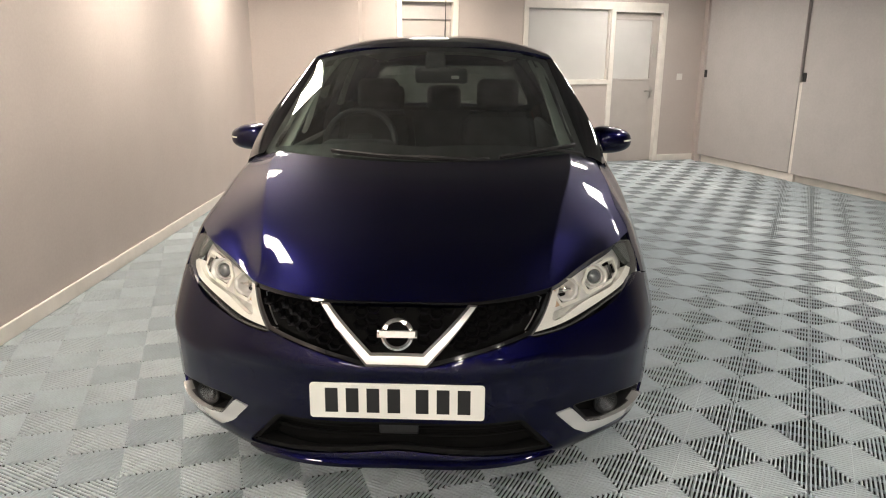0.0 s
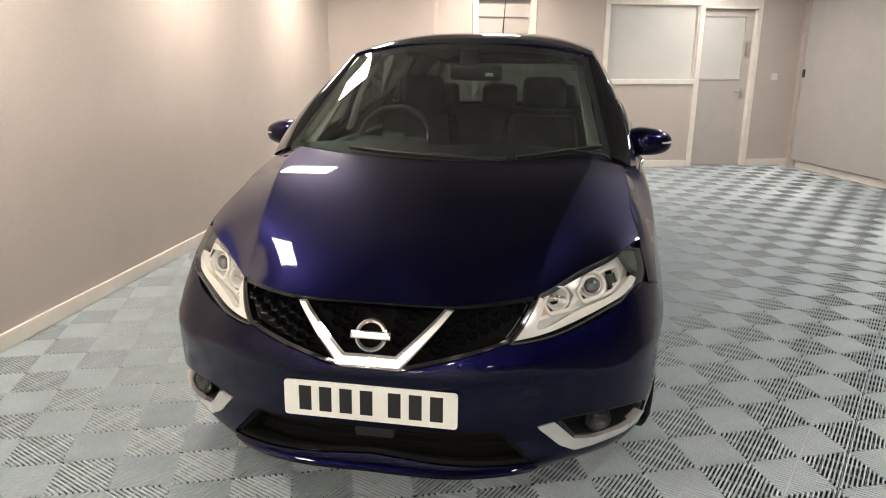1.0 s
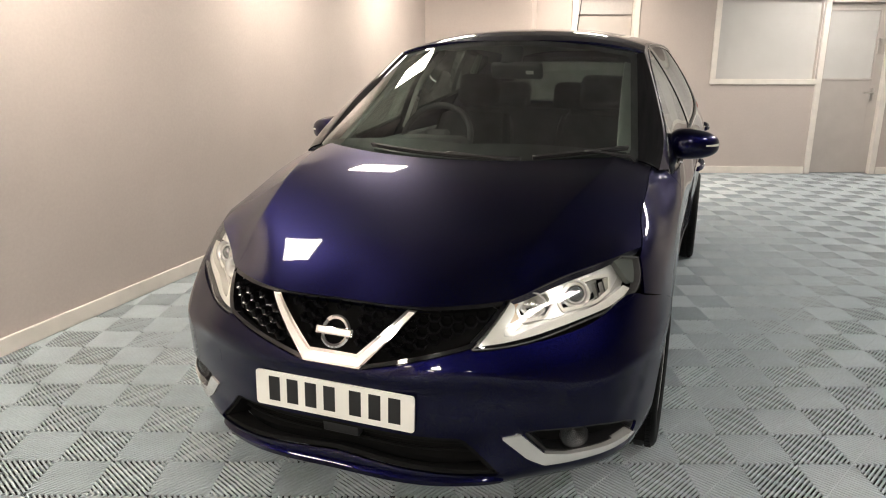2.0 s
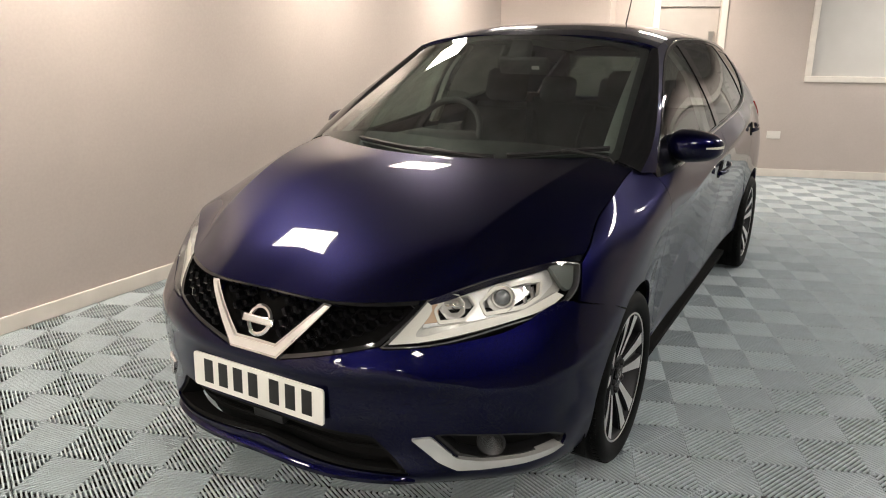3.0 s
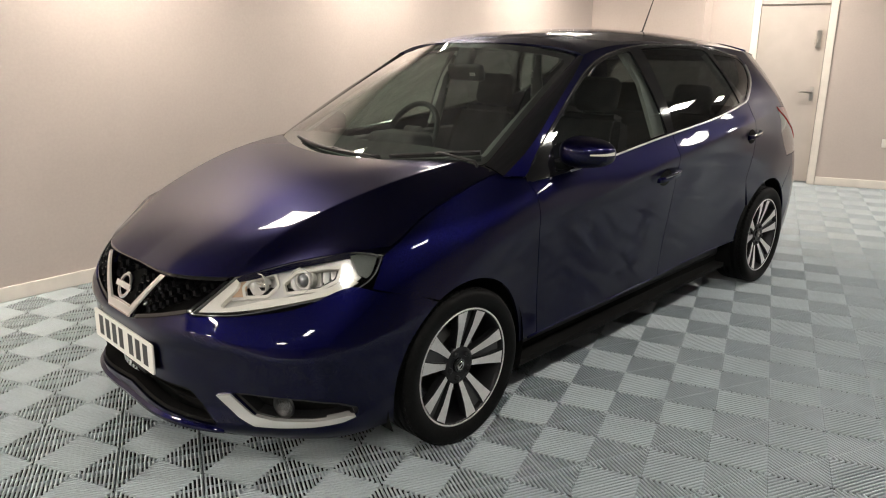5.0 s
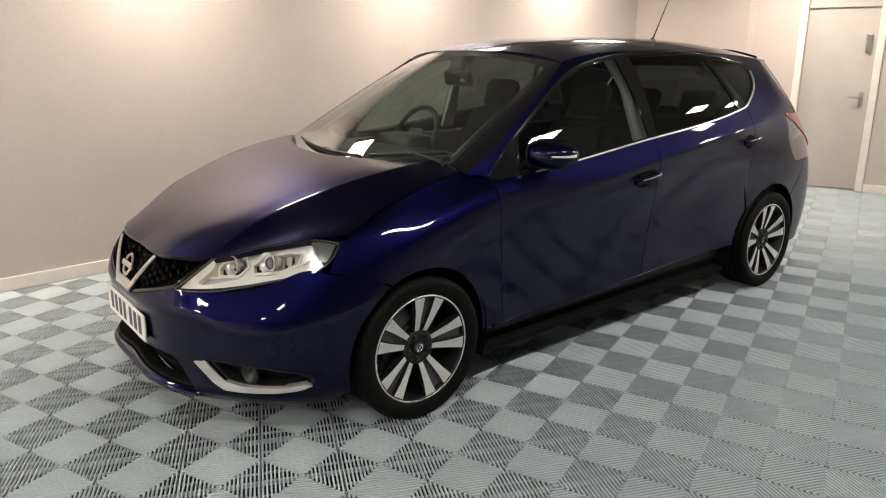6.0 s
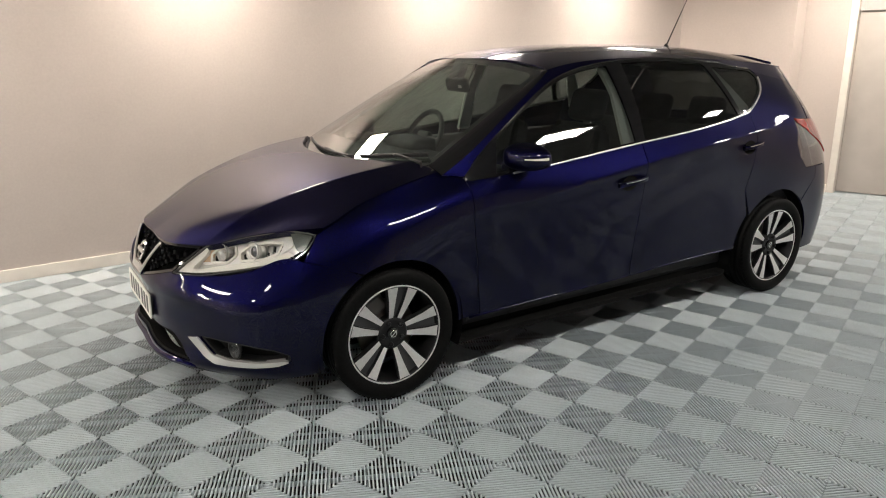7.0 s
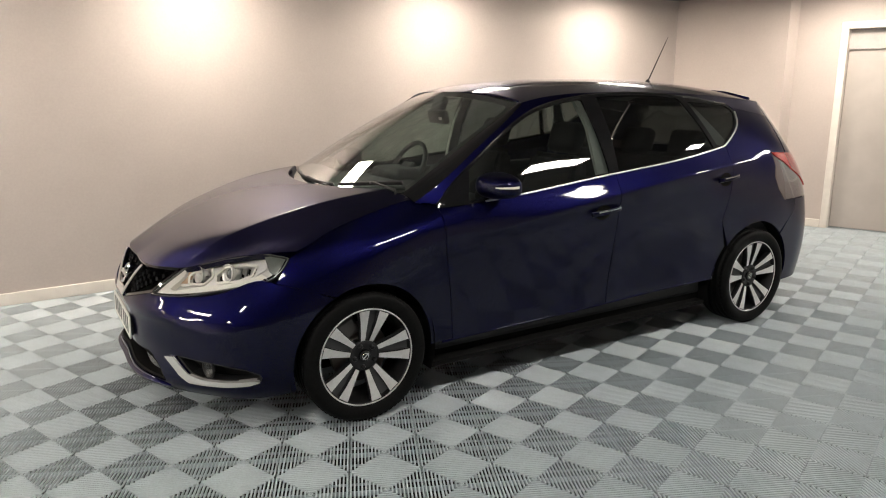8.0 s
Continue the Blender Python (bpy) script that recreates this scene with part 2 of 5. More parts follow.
# heights, and how far the skin lies inside the outline there, station by station
SKIN = [
    (0, (0.17, 0.21, 0.30, 0.40, 0.49, 0.535, 0.565, 0.625, 0.715, 0.80), (0.05, 0.0, 0.012, 0.0, -0.004, -0.010, 0.006, 0.033, 0.085, 0.15)),
    (1, (0.17, 0.21, 0.30, 0.40, 0.49, 0.54, 0.57, 0.63, 0.72, 0.80), (0.05, 0.0, 0.012, 0.0, -0.002, -0.008, 0.004, 0.030, 0.082, 0.15)),
    (2, (0.17, 0.21, 0.30, 0.40, 0.49, 0.54, 0.59, 0.64, 0.728, 0.80), (0.055, 0.01, 0.012, 0.002, 0.0, -0.008, 0.012, 0.036, 0.10, 0.17)),
    (3, (0.17, 0.21, 0.30, 0.40, 0.475, 0.505, 0.545, 0.65, 0.765, 0.83), (0.07, 0.03, 0.012, 0.004, 0.0, -0.001, 0.012, 0.070, 0.147, 0.21)),
    (4, (0.17, 0.21, 0.30, 0.40, 0.475, 0.505, 0.545, 0.665, 0.785, 0.85), (0.07, 0.035, 0.012, 0.004, 0.0, -0.001, 0.011, 0.068, 0.142, 0.205)),
    (5, (0.17, 0.22, 0.30, 0.40, 0.50, 0.55, 0.61, 0.72, 0.80, 0.87), (0.06, 0.035, 0.012, 0.004, 0.0, -0.002, 0.014, 0.056, 0.108, 0.18)),
    (6, (0.18, 0.25, 0.32, 0.42, 0.52, 0.62, 0.69, 0.77, 0.855, 0.95), (0.05, 0.025, 0.010, 0.0, -0.002, 0.0, 0.012, 0.038, 0.096, 0.24)),
    (7, (0.19, 0.26, 0.33, 0.47, 0.60, 0.72, 0.80, 0.88, 0.95, 1.44), (0.060, 0.044, 0.042, 0.036, 0.024, 0.010, 0.006, 0.030, 0.105, 0.375)),
    (8, (0.19, 0.27, 0.34, 0.50, 0.68, 0.80, 0.88, 1.00, 1.25, 1.45), (0.062, 0.050, 0.048, 0.038, 0.020, 0.008, 0.003, 0.050, 0.158, 0.292)),
    (9, (0.19, 0.27, 0.36, 0.52, 0.70, 0.90, 0.99, 1.09, 1.27, 1.44), (0.060, 0.046, 0.043, 0.033, 0.018, 0.004, 0.006, 0.052, 0.146, 0.258)),
    (10, (0.19, 0.27, 0.40, 0.55, 0.72, 0.87, 0.96, 1.12, 1.27, 1.42), (0.05, 0.020, 0.0, -0.004, 0.0, 0.004, 0.024, 0.085, 0.170, 0.285)),
    (11, (0.20, 0.30, 0.45, 0.60, 0.72, 0.87, 0.97, 1.10, 1.25, 1.40), (0.03, 0.010, 0.0, 0.0, 0.0, 0.012, 0.038, 0.095, 0.20, 0.325)),
    (12, (0.20, 0.30, 0.45, 0.60, 0.74, 0.88, 0.98, 1.10, 1.25, 1.40), (0.04, 0.020, 0.0, 0.0, 0.018, 0.055, 0.105, 0.19, 0.31, 0.44)),
    (13, (0.20, 0.30, 0.45, 0.60, 0.74, 0.88, 0.98, 1.10, 1.25, 1.40), (0.05, 0.020, 0.0, 0.01, 0.035, 0.065, 0.11, 0.20, 0.33, 0.46)),
    (14, (0.20, 0.30, 0.45, 0.60, 0.74, 0.88, 0.98, 1.10, 1.25, 1.40), (0.05, 0.020, 0.0, 0.01, 0.035, 0.065, 0.11, 0.20, 0.33, 0.46)),
]
# the shoulder line pressed into the doors: height along the car
SHOULDER = Curve((0.2, 0.5, 0.95, 1.3, 1.55, 2.05, 2.4, 2.8, 3.1), (0.75, 0.79, 0.856, 0.904, 0.938, 0.996, 1.03, 1.05, 1.055))
STATION = LEN[[k for k, _, _ in SKIN]]
HEIGHTS = Curve(STATION, [z for _, z, _ in SKIN])
INSETS = Curve(STATION, [d for _, _, d in SKIN])


def skin(s, z, deep=0.0):
    """The point of the body's skin at the length s along the outline and the height z, deep metres inside it."""
    s, z = np.broadcast_arrays(np.asarray(s, float), np.asarray(z, float))
    mirror, s = np.where(s < 0, -1.0, 1.0), np.abs(s)
    sm = s
    zk, dk = HEIGHTS(sm), INSETS(sm)
    gap, rise = np.diff(zk, axis=-1), np.diff(dk, axis=-1)
    slope = rise / gap
    tan = np.empty_like(dk)
    tan[..., 1:-1] = (slope[..., :-1] * gap[..., 1:] + slope[..., 1:] * gap[..., :-1]) / (gap[..., 1:] + gap[..., :-1])
    tan[..., 0], tan[..., -1] = slope[..., 0], slope[..., -1]
    i = np.clip((zk <= z[..., None]).sum(-1) - 1, 0, zk.shape[-1] - 2)
    pick = lambda a, j: np.take_along_axis(a, j[..., None], -1)[..., 0]
    h = pick(gap, i)
    u = (z - pick(zk, i)) / h
    d0, d1, t0, t1 = pick(dk, i), pick(dk, i + 1), pick(tan, i) * h, pick(tan, i + 1) * h
    uc = np.clip(u, 0, 1)
    d = (2 * uc ** 3 - 3 * uc ** 2 + 1) * d0 + (uc ** 3 - 2 * uc ** 2 + uc) * t0 + (3 * uc ** 2 - 2 * uc ** 3) * d1 + (uc ** 3 - uc ** 2) * t1
    d = d + np.where(u > 1, (u - 1) * t1, 0) + np.where(u < 0, u * t0, 0)
    p, q = PLAN(s), PLAN(s + 1e-3) - PLAN(s - 1e-3)
    y = p[..., 1]
    along = fade((y - 0.50) / 0.4) * fade((2.85 - y) / 0.4)
    d = d - 0.008 * along * np.exp((0.009 - np.hypot(z - SHOULDER(np.clip(y, 0.2, 3.1)), 0.009)) / 0.03)
    q = q / np.linalg.norm(q, axis=-1, keepdims=True)
    n = np.stack([q[..., 1], -q[..., 0]], -1)
    p = p - n * (d + deep)[..., None]
    return np.stack([mirror * p[..., 0], p[..., 1], z], -1)


_S = np.linspace(0, LEN[-1], 4000)
_P = PLAN(_S)


def s_near(x, y):
    """The length along the outline nearest to a point in plan."""
    return float(_S[np.argmin((_P[:, 0] - x) ** 2 + (_P[:, 1] - y) ** 2)])


_F = (_S > LEN[4]) & (_S < LEN[12])


def s_at(y):
    """The length along the outline at a place y of the flank."""
    return np.interp(y, _P[_F, 1], _S[_F])


# the bonnet: crown line, shut line along the wings, and a raised middle
CROWN = Curve((-0.90, -0.80, -0.70, -0.50, -0.25, 0.0, 0.25, 0.5), (0.645, 0.715, 0.778, 0.866, 0.950, 1.003, 1.031, 1.05))
EDGE_Z = Curve((-0.9, -0.6, -0.30, -0.10, 0.10, 0.30, 0.45), (0.585, 0.70, 0.800, 0.882, 0.942, 0.982, 1.0))
EDGE_X = Curve((-0.9, -0.6, -0.30, -0.10, 0.10, 0.30, 0.45), (0.80, 0.79, 0.782, 0.759, 0.756, 0.750, 0.750))


FOLD_X = Curve((-0.9, -0.69, -0.48, -0.24, 0.0, 0.25, 0.5), (0.42, 0.455, 0.495, 0.55, 0.598, 0.622, 0.63))


def crowned(x, y):
    """A crowned middle that folds along a crease on each side and falls evenly to the wings."""
    x, y = np.abs(np.asarray(x, float)), np.asarray(y, float)
    c, e, w, f = CROWN(y), EDGE_Z(y), EDGE_X(y), FOLD_X(y)
    drop, q, k = c - e, 0.10, 0.0008
    inner = c - drop * q * (x / f) ** 2.2
    outer = c - drop * (q + (1 - q) * (x - f) / (w - f))
    low = np.minimum(inner, outer)
    return low - k * np.log1p(np.exp(-np.abs(inner - outer) / k))


# the leading edge over grille and lamps; the bonnet's front eases down or up to it
LEAD = flow([(0.0, 0.715), (0.28, 0.720), (0.50, 0.728), (0.54, 0.730), (0.65, 0.754), (0.75, 0.777), (0.90, 0.797), (1.04, 0.806)], 6)
LEAD_P = skin(LEAD[:, 0], LEAD[:, 1])
LEAD_D = LEAD_P[:, 2] - crowned(LEAD_P[:, 0], LEAD_P[:, 1])


def bonnet(x, y):
    x, y = np.abs(np.asarray(x, float)), np.asarray(y, float)
    off = np.interp(x, LEAD_P[:, 0], LEAD_D)
    back = np.maximum(y - np.interp(x, LEAD_P[:, 0], LEAD_P[:, 1]), 0)
    return crowned(x, y) + off * np.exp(-(back / 0.11) ** 2)


# roof and windscreen
ROOF_C = Curve((0.90, 1.05, 1.3, 1.6, 2.1, 2.6, 2.95, 3.2), (1.452, 1.492, 1.524, 1.539, 1.535, 1.508, 1.464, 1.42))
ROOF_E = Curve((0.90, 1.02, 1.25, 1.5, 1.9, 2.3, 2.7, 3.05, 3.2), (1.377, 1.409, 1.445, 1.458, 1.458, 1.445, 1.42, 1.39, 1.375))


def roof_rim(y):
    return skin(s_at(y), ROOF_E(y))[..., 0]


def roof(x, y):
    x, y = np.asarray(x, float), np.asarray(y, float)
    return ROOF_C(y) - (ROOF_C(y) - ROOF_E(y)) * np.clip(np.abs(x) / roof_rim(y), 0, 1.05) ** 2.8


def screen(u, v):
    """The windscreen: u from side to side, v from the scuttle to the roof."""
    u, v = np.broadcast_arrays(np.asarray(u, float), np.asarray(v, float))
    low = np.stack([0.700 * u, 0.06 + 0.22 * u ** 2, 0.985 + 0.022 * u ** 2], -1)
    top = np.stack([0.588 * u, 0.935 + 0.085 * u ** 2, 1.466 - 0.053 * u ** 2 - 0.008 * u ** 4], -1)
    w = v[..., None]
    bulge = 0.028 * np.sin(np.pi * np.clip(v, 0, 1)) * (1 - 0.9 * u ** 4)
    return low * (1 - w) + top * w + np.stack([0 * u, -0.5 * bulge, 0.85 * bulge], -1)


# ---- the room ----
def wall_run(name, a, b, z0, z1, thick, material, label, holes=()):
    """A wall from plan point a to b, its face on the line and its thickness on the left of it; holes as (from, to, low, high)."""
    a, b = Vector((*a, 0)), Vector((*b, 0))
    d = b - a
    n = d.length
    d.normalize()
    m = Matrix(((d.x, -d.y, 0, a.x), (d.y, d.x, 0, a.y), (0, 0, 1, 0), (0, 0, 0, 1)))
    bm = bmesh.new()
    cuts = sorted(holes)
    x = 0.0
    for h0, h1, lo, hi in cuts:
        box(bm, (x, 0, z0), (h0, thick, z1), m=m)
        if lo > z0:
            box(bm, (h0, 0, z0), (h1, thick, lo), m=m)
        if hi < z1:
            box(bm, (h0, 0, hi), (h1, thick, z1), m=m)
        x = h1
    box(bm, (x, 0, z0), (n, thick, z1), m=m)
    ob = part(name, bm, material)
    return tagged(ob, label, "wall", kind="structure"), m, n


def skirting(m, x0, x1, high=0.088, thick=0.018):
    bm = bmesh.new()
    box(bm, (x0, -thick, 0.0), (x1, -0.001, high), 0.005, m)
    return tagged(part("baseboard", bm, TRIM_WHITE), "cream-painted skirting board along the wall", "skirting", kind="structure")


LW0, LW1 = (-1.85, -8.2), (-2.343, 5.55)
BOX1 = (-1.14, 5.87)
BW0, BW1 = (-1.12, 6.008), (3.41, 7.594)
RW0, RW1 = (3.41, 7.56), (5.62, 1.25)
RW2, RW3 = (5.62, -8.2), (-1.85, -8.2)

# walls go round with the room on the right of each run
wall_left, ML, NL = wall_run("wall_left", LW0, LW1, -0.02, CEIL, 0.15, WALL, "smooth warm grey painted wall lit by downlights")
wall_pier, MP, NP = wall_run("wall_pier", LW1, BOX1, -0.02, CEIL, 0.15, WALL_B, "grey painted wall of the boxed-out corner")
wall_return, MQ, NQ = wall_run("wall_return", BOX1, BW0, -0.02, CEIL, 0.1, WALL_B, "short grey wall beside the far door")
DOOR_A = (0.48, 1.14, 0.0, 2.065)
WIN = (2.145, 3.31, 1.125, 2.03)
DOOR_B = (3.395, 4.12, 0.0, 2.0)
wall_back, MB, NB = wall_run("wall_back", BW0, BW1, -0.02, CEIL, 0.15, WALL_B, "grey painted back wall with a glazed office front",
                             [(DOOR_A[0], DOOR_A[1], -0.02, DOOR_A[3]), WIN, (DOOR_B[0], DOOR_B[1], -0.02, DOOR_B[3])])
wall_right, MR, NR = wall_run("wall_right", RW0, RW1, -0.02, CEIL, 0.15, PANEL_GREY, "plain grey wall behind the sliding panels")
# out of view; its dark tone keeps reflections in the doors low
wall_side, MS, NS = wall_run("wall_side", RW1, RW2, -0.02, CEIL, 0.15, WALL_DIM, "unseen closing wall, kept dark grey to dim reflections")
wall_front, MF, NF = wall_run("wall_front", RW2, RW3, -0.02, CEIL, 0.15, WALL, "plain grey showroom wall")
bm = bmesh.new()
box(bm, (BW1[0] - 0.02, BW1[1] - 0.16, -0.02), (BW1[0] + 0.16, BW1[1] + 0.14, CEIL))
tagged(part("wall_corner", bm, WALL_B), "pale painted wall end at the corner", "wall", kind="structure")
skirting(ML, 0.0, NL - 0.02)
skirting(MP, 0.02, NP - 0.0)
skirting(MQ, 0.0, NQ - 0.02)
skirting(MB, 0.02, DOOR_A[0] - 0.07)
skirting(MB, DOOR_A[1] + 0.07, DOOR_B[0] - 0.07)
skirting(MB, DOOR_B[1] + 0.07, NB - 0.02)
skirting(MR, 0.2, NR)
skirting(MS, 0, NS)
skirting(MF, 0, NF)

bm = bmesh.new()
box(bm, (-2.8, -8.5, CEIL), (6.4, 7.9, CEIL + 0.12))
tagged(part("ceiling", bm, CEIL_M), "flat grey ceiling", "ceiling", kind="structure")


def door_set(name, m, x0, x1, high, glazed, hinge, label, leaf_mat, deep=0.05):
    """A flush door leaf in its painted frame, with lever handle, lock plate and, if glazed, a vision panel."""
    bm = bmesh.new()
    w = 0.065
    for a, b in ((x0 - w, x0 + 0.004), (x1 - 0.004, x1 + w)):
        box(bm, (a, -0.02, 0), (b, 0.1, high + w), 0.006, m)
    box(bm, (x0 + 0.004, -0.019, high - 0.004), (x1 - 0.004, 0.099, high + w - 0.001), 0.006, m)
    ob = tagged(part(name, bm, TRIM_WHITE), label, "door", kind="structure")
    bm = bmesh.new()
    g = (x0 + 0.035, x1 - 0.115, 1.13, high - 0.09)
    y0, y1 = deep, deep + 0.044
    if glazed:
        box(bm, (x0 + 0.006, y0, 0.008), (g[0], y1, high - 0.006), 0.003, m)
        box(bm, (g[1], y0, 0.008), (x1 - 0.006, y1, high - 0.006), 0.003, m)
        box(bm, (g[0], y0, 0.008), (g[1], y1, g[2]), 0, m)
        box(bm, (g[0], y0, g[3]), (g[1], y1, high - 0.006), 0, m)
    else:
        box(bm, (x0 + 0.006, y0, 0.008), (x1 - 0.006, y1, high - 0.006), 0.003, m)
    leaf = part("door_leaf", bm, leaf_mat, ob, "closed grey-beige painted door leaf")
    if glazed:
        bm = bmesh.new()
        for a, b in (((g[0] - 0.015, g[2] - 0.015), (g[1] + 0.015, g[2] + 0.008)), ((g[0] - 0.015, g[3] - 0.008), (g[1] + 0.015, g[3] + 0.015)),
                     ((g[0] - 0.015, g[2] + 0.008), (g[0] + 0.008, g[3] - 0.008)), ((g[1] - 0.008, g[2] + 0.008), (g[1] + 0.015, g[3] - 0.008))):
            box(bm, (a[0], y0 - 0.008, a[1]), (b[0], y0 + 0.01, b[1]), 0.003, m)
        part("glazing_bead", bm, DOOR_M, leaf)
        bm = bmesh.new()
        box(bm, (g[0], y0 + 0.012, g[2]), (g[1], y0 + 0.02, g[3]), 0, m)
        part("pane", bm, FROST, leaf, "frosted white vision panel")
    hx = x1 - 0.075 if hinge == "left" else x0 + 0.075
    k = -1 if hinge == "left" else 1
    bm = bmesh.new()
    box(bm, (hx - 0.02, y0 - 0.008, 0.88), (hx + 0.02, y0, 1.02), 0.003, m)
    tube(bm, [m @ Vector((hx, y0, 0.97)), m @ Vector((hx, y0 - 0.05, 0.97)), m @ Vector((hx + k * 0.02, y0 - 0.055, 0.97)), m @ Vector((hx + k * 0.125, y0 - 0.055, 0.97))], 0.009)
    part("door_handle", bm, STEEL, leaf, "steel lever handle", True)
    bm = bmesh.new()
    box(bm, (hx - 0.028, y0 - 0.03, 1.42), (hx + 0.028, y0, 1.60), 0.008, m)
    box(bm, (hx - 0.012, y0 - 0.036, 1.46), (hx + 0.012, y0 - 0.029, 1.50), 0.004, m)
    part("key_pad", bm, STEEL, leaf, "small steel keypad lock")
    return ob


door_set("door_1", MB, DOOR_A[0], DOOR_A[1], DOOR_A[3], False, "left", "closed plain door in a cream-painted frame", DOOR_M, 0.10)
door_set("door_2", MB, DOOR_B[0], DOOR_B[1], DOOR_B[3], True, "left", "closed office door with a frosted panel in a cream frame", DOOR_M)
# dark header above the leaf of the first door
bm = bmesh.new()
box(bm, (DOOR_A[0] + 0.005, 0.072, DOOR_A[3] - 0.205), (DOOR_A[1] - 0.005, 0.098, DOOR_A[3] - 0.005), 0.004, MB)
tagged(part("trim", bm, PANEL_GREY), "darker grey header board over the door", "trim", kind="structure")
# the office window: frame, sill rail, frosted pane
bm = bmesh.new()
f = 0.06
box(bm, (WIN[0] - f, -0.02, WIN[2] - f), (WIN[1] + f - 0.001, 0.08, WIN[2] + 0.004), 0.006, MB)
box(bm, (WIN[0] - f, -0.019, WIN[3] - 0.004), (DOOR_B[1] + 0.065, 0.079, WIN[3] + f + 0.035), 0.006, MB)
box(bm, (WIN[0] - f, -0.018, WIN[2] + 0.004), (WIN[0] + 0.004, 0.078, WIN[3] - 0.004), 0.006, MB)
box(bm, (WIN[1] - 0.004, -0.018, WIN[2] + 0.004), (WIN[1] + f * 0.08, 0.078, WIN[3] - 0.004), 0.002, MB)
window = tagged(part("window_1", bm, TRIM_WHITE), "fixed frosted office window in a cream-painted frame", "window", kind="structure")
bm = bmesh.new()
box(bm, (WIN[0], 0.04, WIN[2]), (WIN[1], 0.048, WIN[3]), 0, MB)
part("pane", bm, FROST, window, "frosted white pane")


def wall_plate(name, m, x, z, w, h, label, switch):
    bm = bmesh.new()
    box(bm, (x - w / 2, -0.012, z - h / 2), (x + w / 2, -0.001, z + h / 2), 0.004, m)
    ob = tagged(part(name, bm, SOCKET), label, "socket" if not switch else "switch")
    for k in (-1, 1) if not switch else (0,):
        bm = bmesh.new()
        box(bm, (x + k * w / 4 - 0.011, -0.0155, z - 0.012), (x + k * w / 4 + 0.011, -0.0115, z + 0.012), 0.002, m)
        part("rocker", bm, SOCKET, ob)
    return ob


wall_plate("wall_socket", MB, 1.844, 0.475, 0.146, 0.086, "white double wall socket above the skirting", False)
wall_plate("light_switch", MB, 4.456, 1.163, 0.086, 0.086, "white single light switch on the back wall", True)


def sliding_panel(m, x0, x1, y, label):
    """A tall flush panel with its closing edge strip and a bolt."""
    bm = bmesh.new()
    box(bm, (x0, y - 0.04, 0.10), (x1, y, CEIL - 0.02), 0.004, m)
    ob = tagged(part("sliding_panel", bm, PANEL_GREY), label, "panel", group="sliding panels")
    bm = bmesh.new()
    box(bm, (x0 + 0.0, y - 0.05, 1.16), (x0 + 0.05, y - 0.038, 1.26), 0.003, m)
    part("bolt", bm, BLACK_PLASTIC, ob, "small dark bolt")
    return ob


def light_panel(x, y, w, d, turn, light, label="lit flat ceiling light panel in a slim white frame"):
    m = Matrix.Translation((x, y, 0)) @ Matrix.Rotation(turn, 4, "Z")
    bm = bmesh.new()
    t = 0.018
    for lo, hi in (((-w / 2, -d / 2), (w / 2, -d / 2 + t)), ((-w / 2, d / 2 - t), (w / 2, d / 2)), ((-w / 2, -d / 2 + t), (-w / 2 + t, d / 2 - t)), ((w / 2 - t, -d / 2 + t), (w / 2, d / 2 - t))):
        box(bm, (lo[0], lo[1], CEIL - 0.03), (hi[0], hi[1], CEIL - 0.001), 0.002, m)
    ob = tagged(part("ceiling_light", bm, TRIM_WHITE), label, "ceiling light", group="ceiling lights")
    bm = bmesh.new()
    box(bm, (-w / 2 + t, -d / 2 + t, CEIL - 0.022), (w / 2 - t, d / 2 - t, CEIL - 0.006), 0, m)
    part("diffuser", bm, light, ob)
    return ob


for y in (-8.05, -6.25, -4.15, -2.05, 0.05, 2.165, 4.2):
    light_panel(-1.48 - 0.0358 * y, y, 0.45, 0.45, radians(2), WALL_LIGHT)
light_panel(-0.30, 5.50, 0.45, 0.45, radians(19), WALL_LIGHT)
# unseen panels added before the car to brighten its nose and the floor
for x, y in ((0.60, -4.9), (0.52, -7.0)):
    light_panel(x, y, 0.45, 0.45, radians(2), ADDED_LIGHT)
for x, y in ((2.67, -5.7), (2.60, -3.6), (2.53, -1.5), (2.47, 0.6), (2.42, 2.65), (2.36, 4.72), (2.31, 6.3)):
    light_panel(x, y, 0.26, 0.5, radians(3), ROOM_LIGHT)

sliding_panel(MR, 0.16, 1.885, -0.02, "tall grey sliding panel, closed against the wall")
sliding_panel(MR, 1.985, 4.62, -0.06, "tall grey sliding panel standing slightly proud")
bm = bmesh.new()
box(bm, (1.89, -0.05, 0.0), (1.98, -0.002, 1.15), 0.003, MR)
tagged(part("trim", bm, TRIM_WHITE), "cream post between the sliding panels", "trim", kind="structure")


# ---- the car: skin panels cut from the smooth forms ----
def resample(poly, step, closed=True):
    poly = np.array(poly, float)
    out = []
    n = len(poly)
    for i in range(n if closed else n - 1):
        a, b = poly[i], poly[(i + 1) % n]
        k = max(1, int(np.ceil(np.linalg.norm(b - a) / step)))
        out += [a + (b - a) * j / k for j in range(k)]
    if not closed:
        out.append(poly[-1])
    return np.array(out)


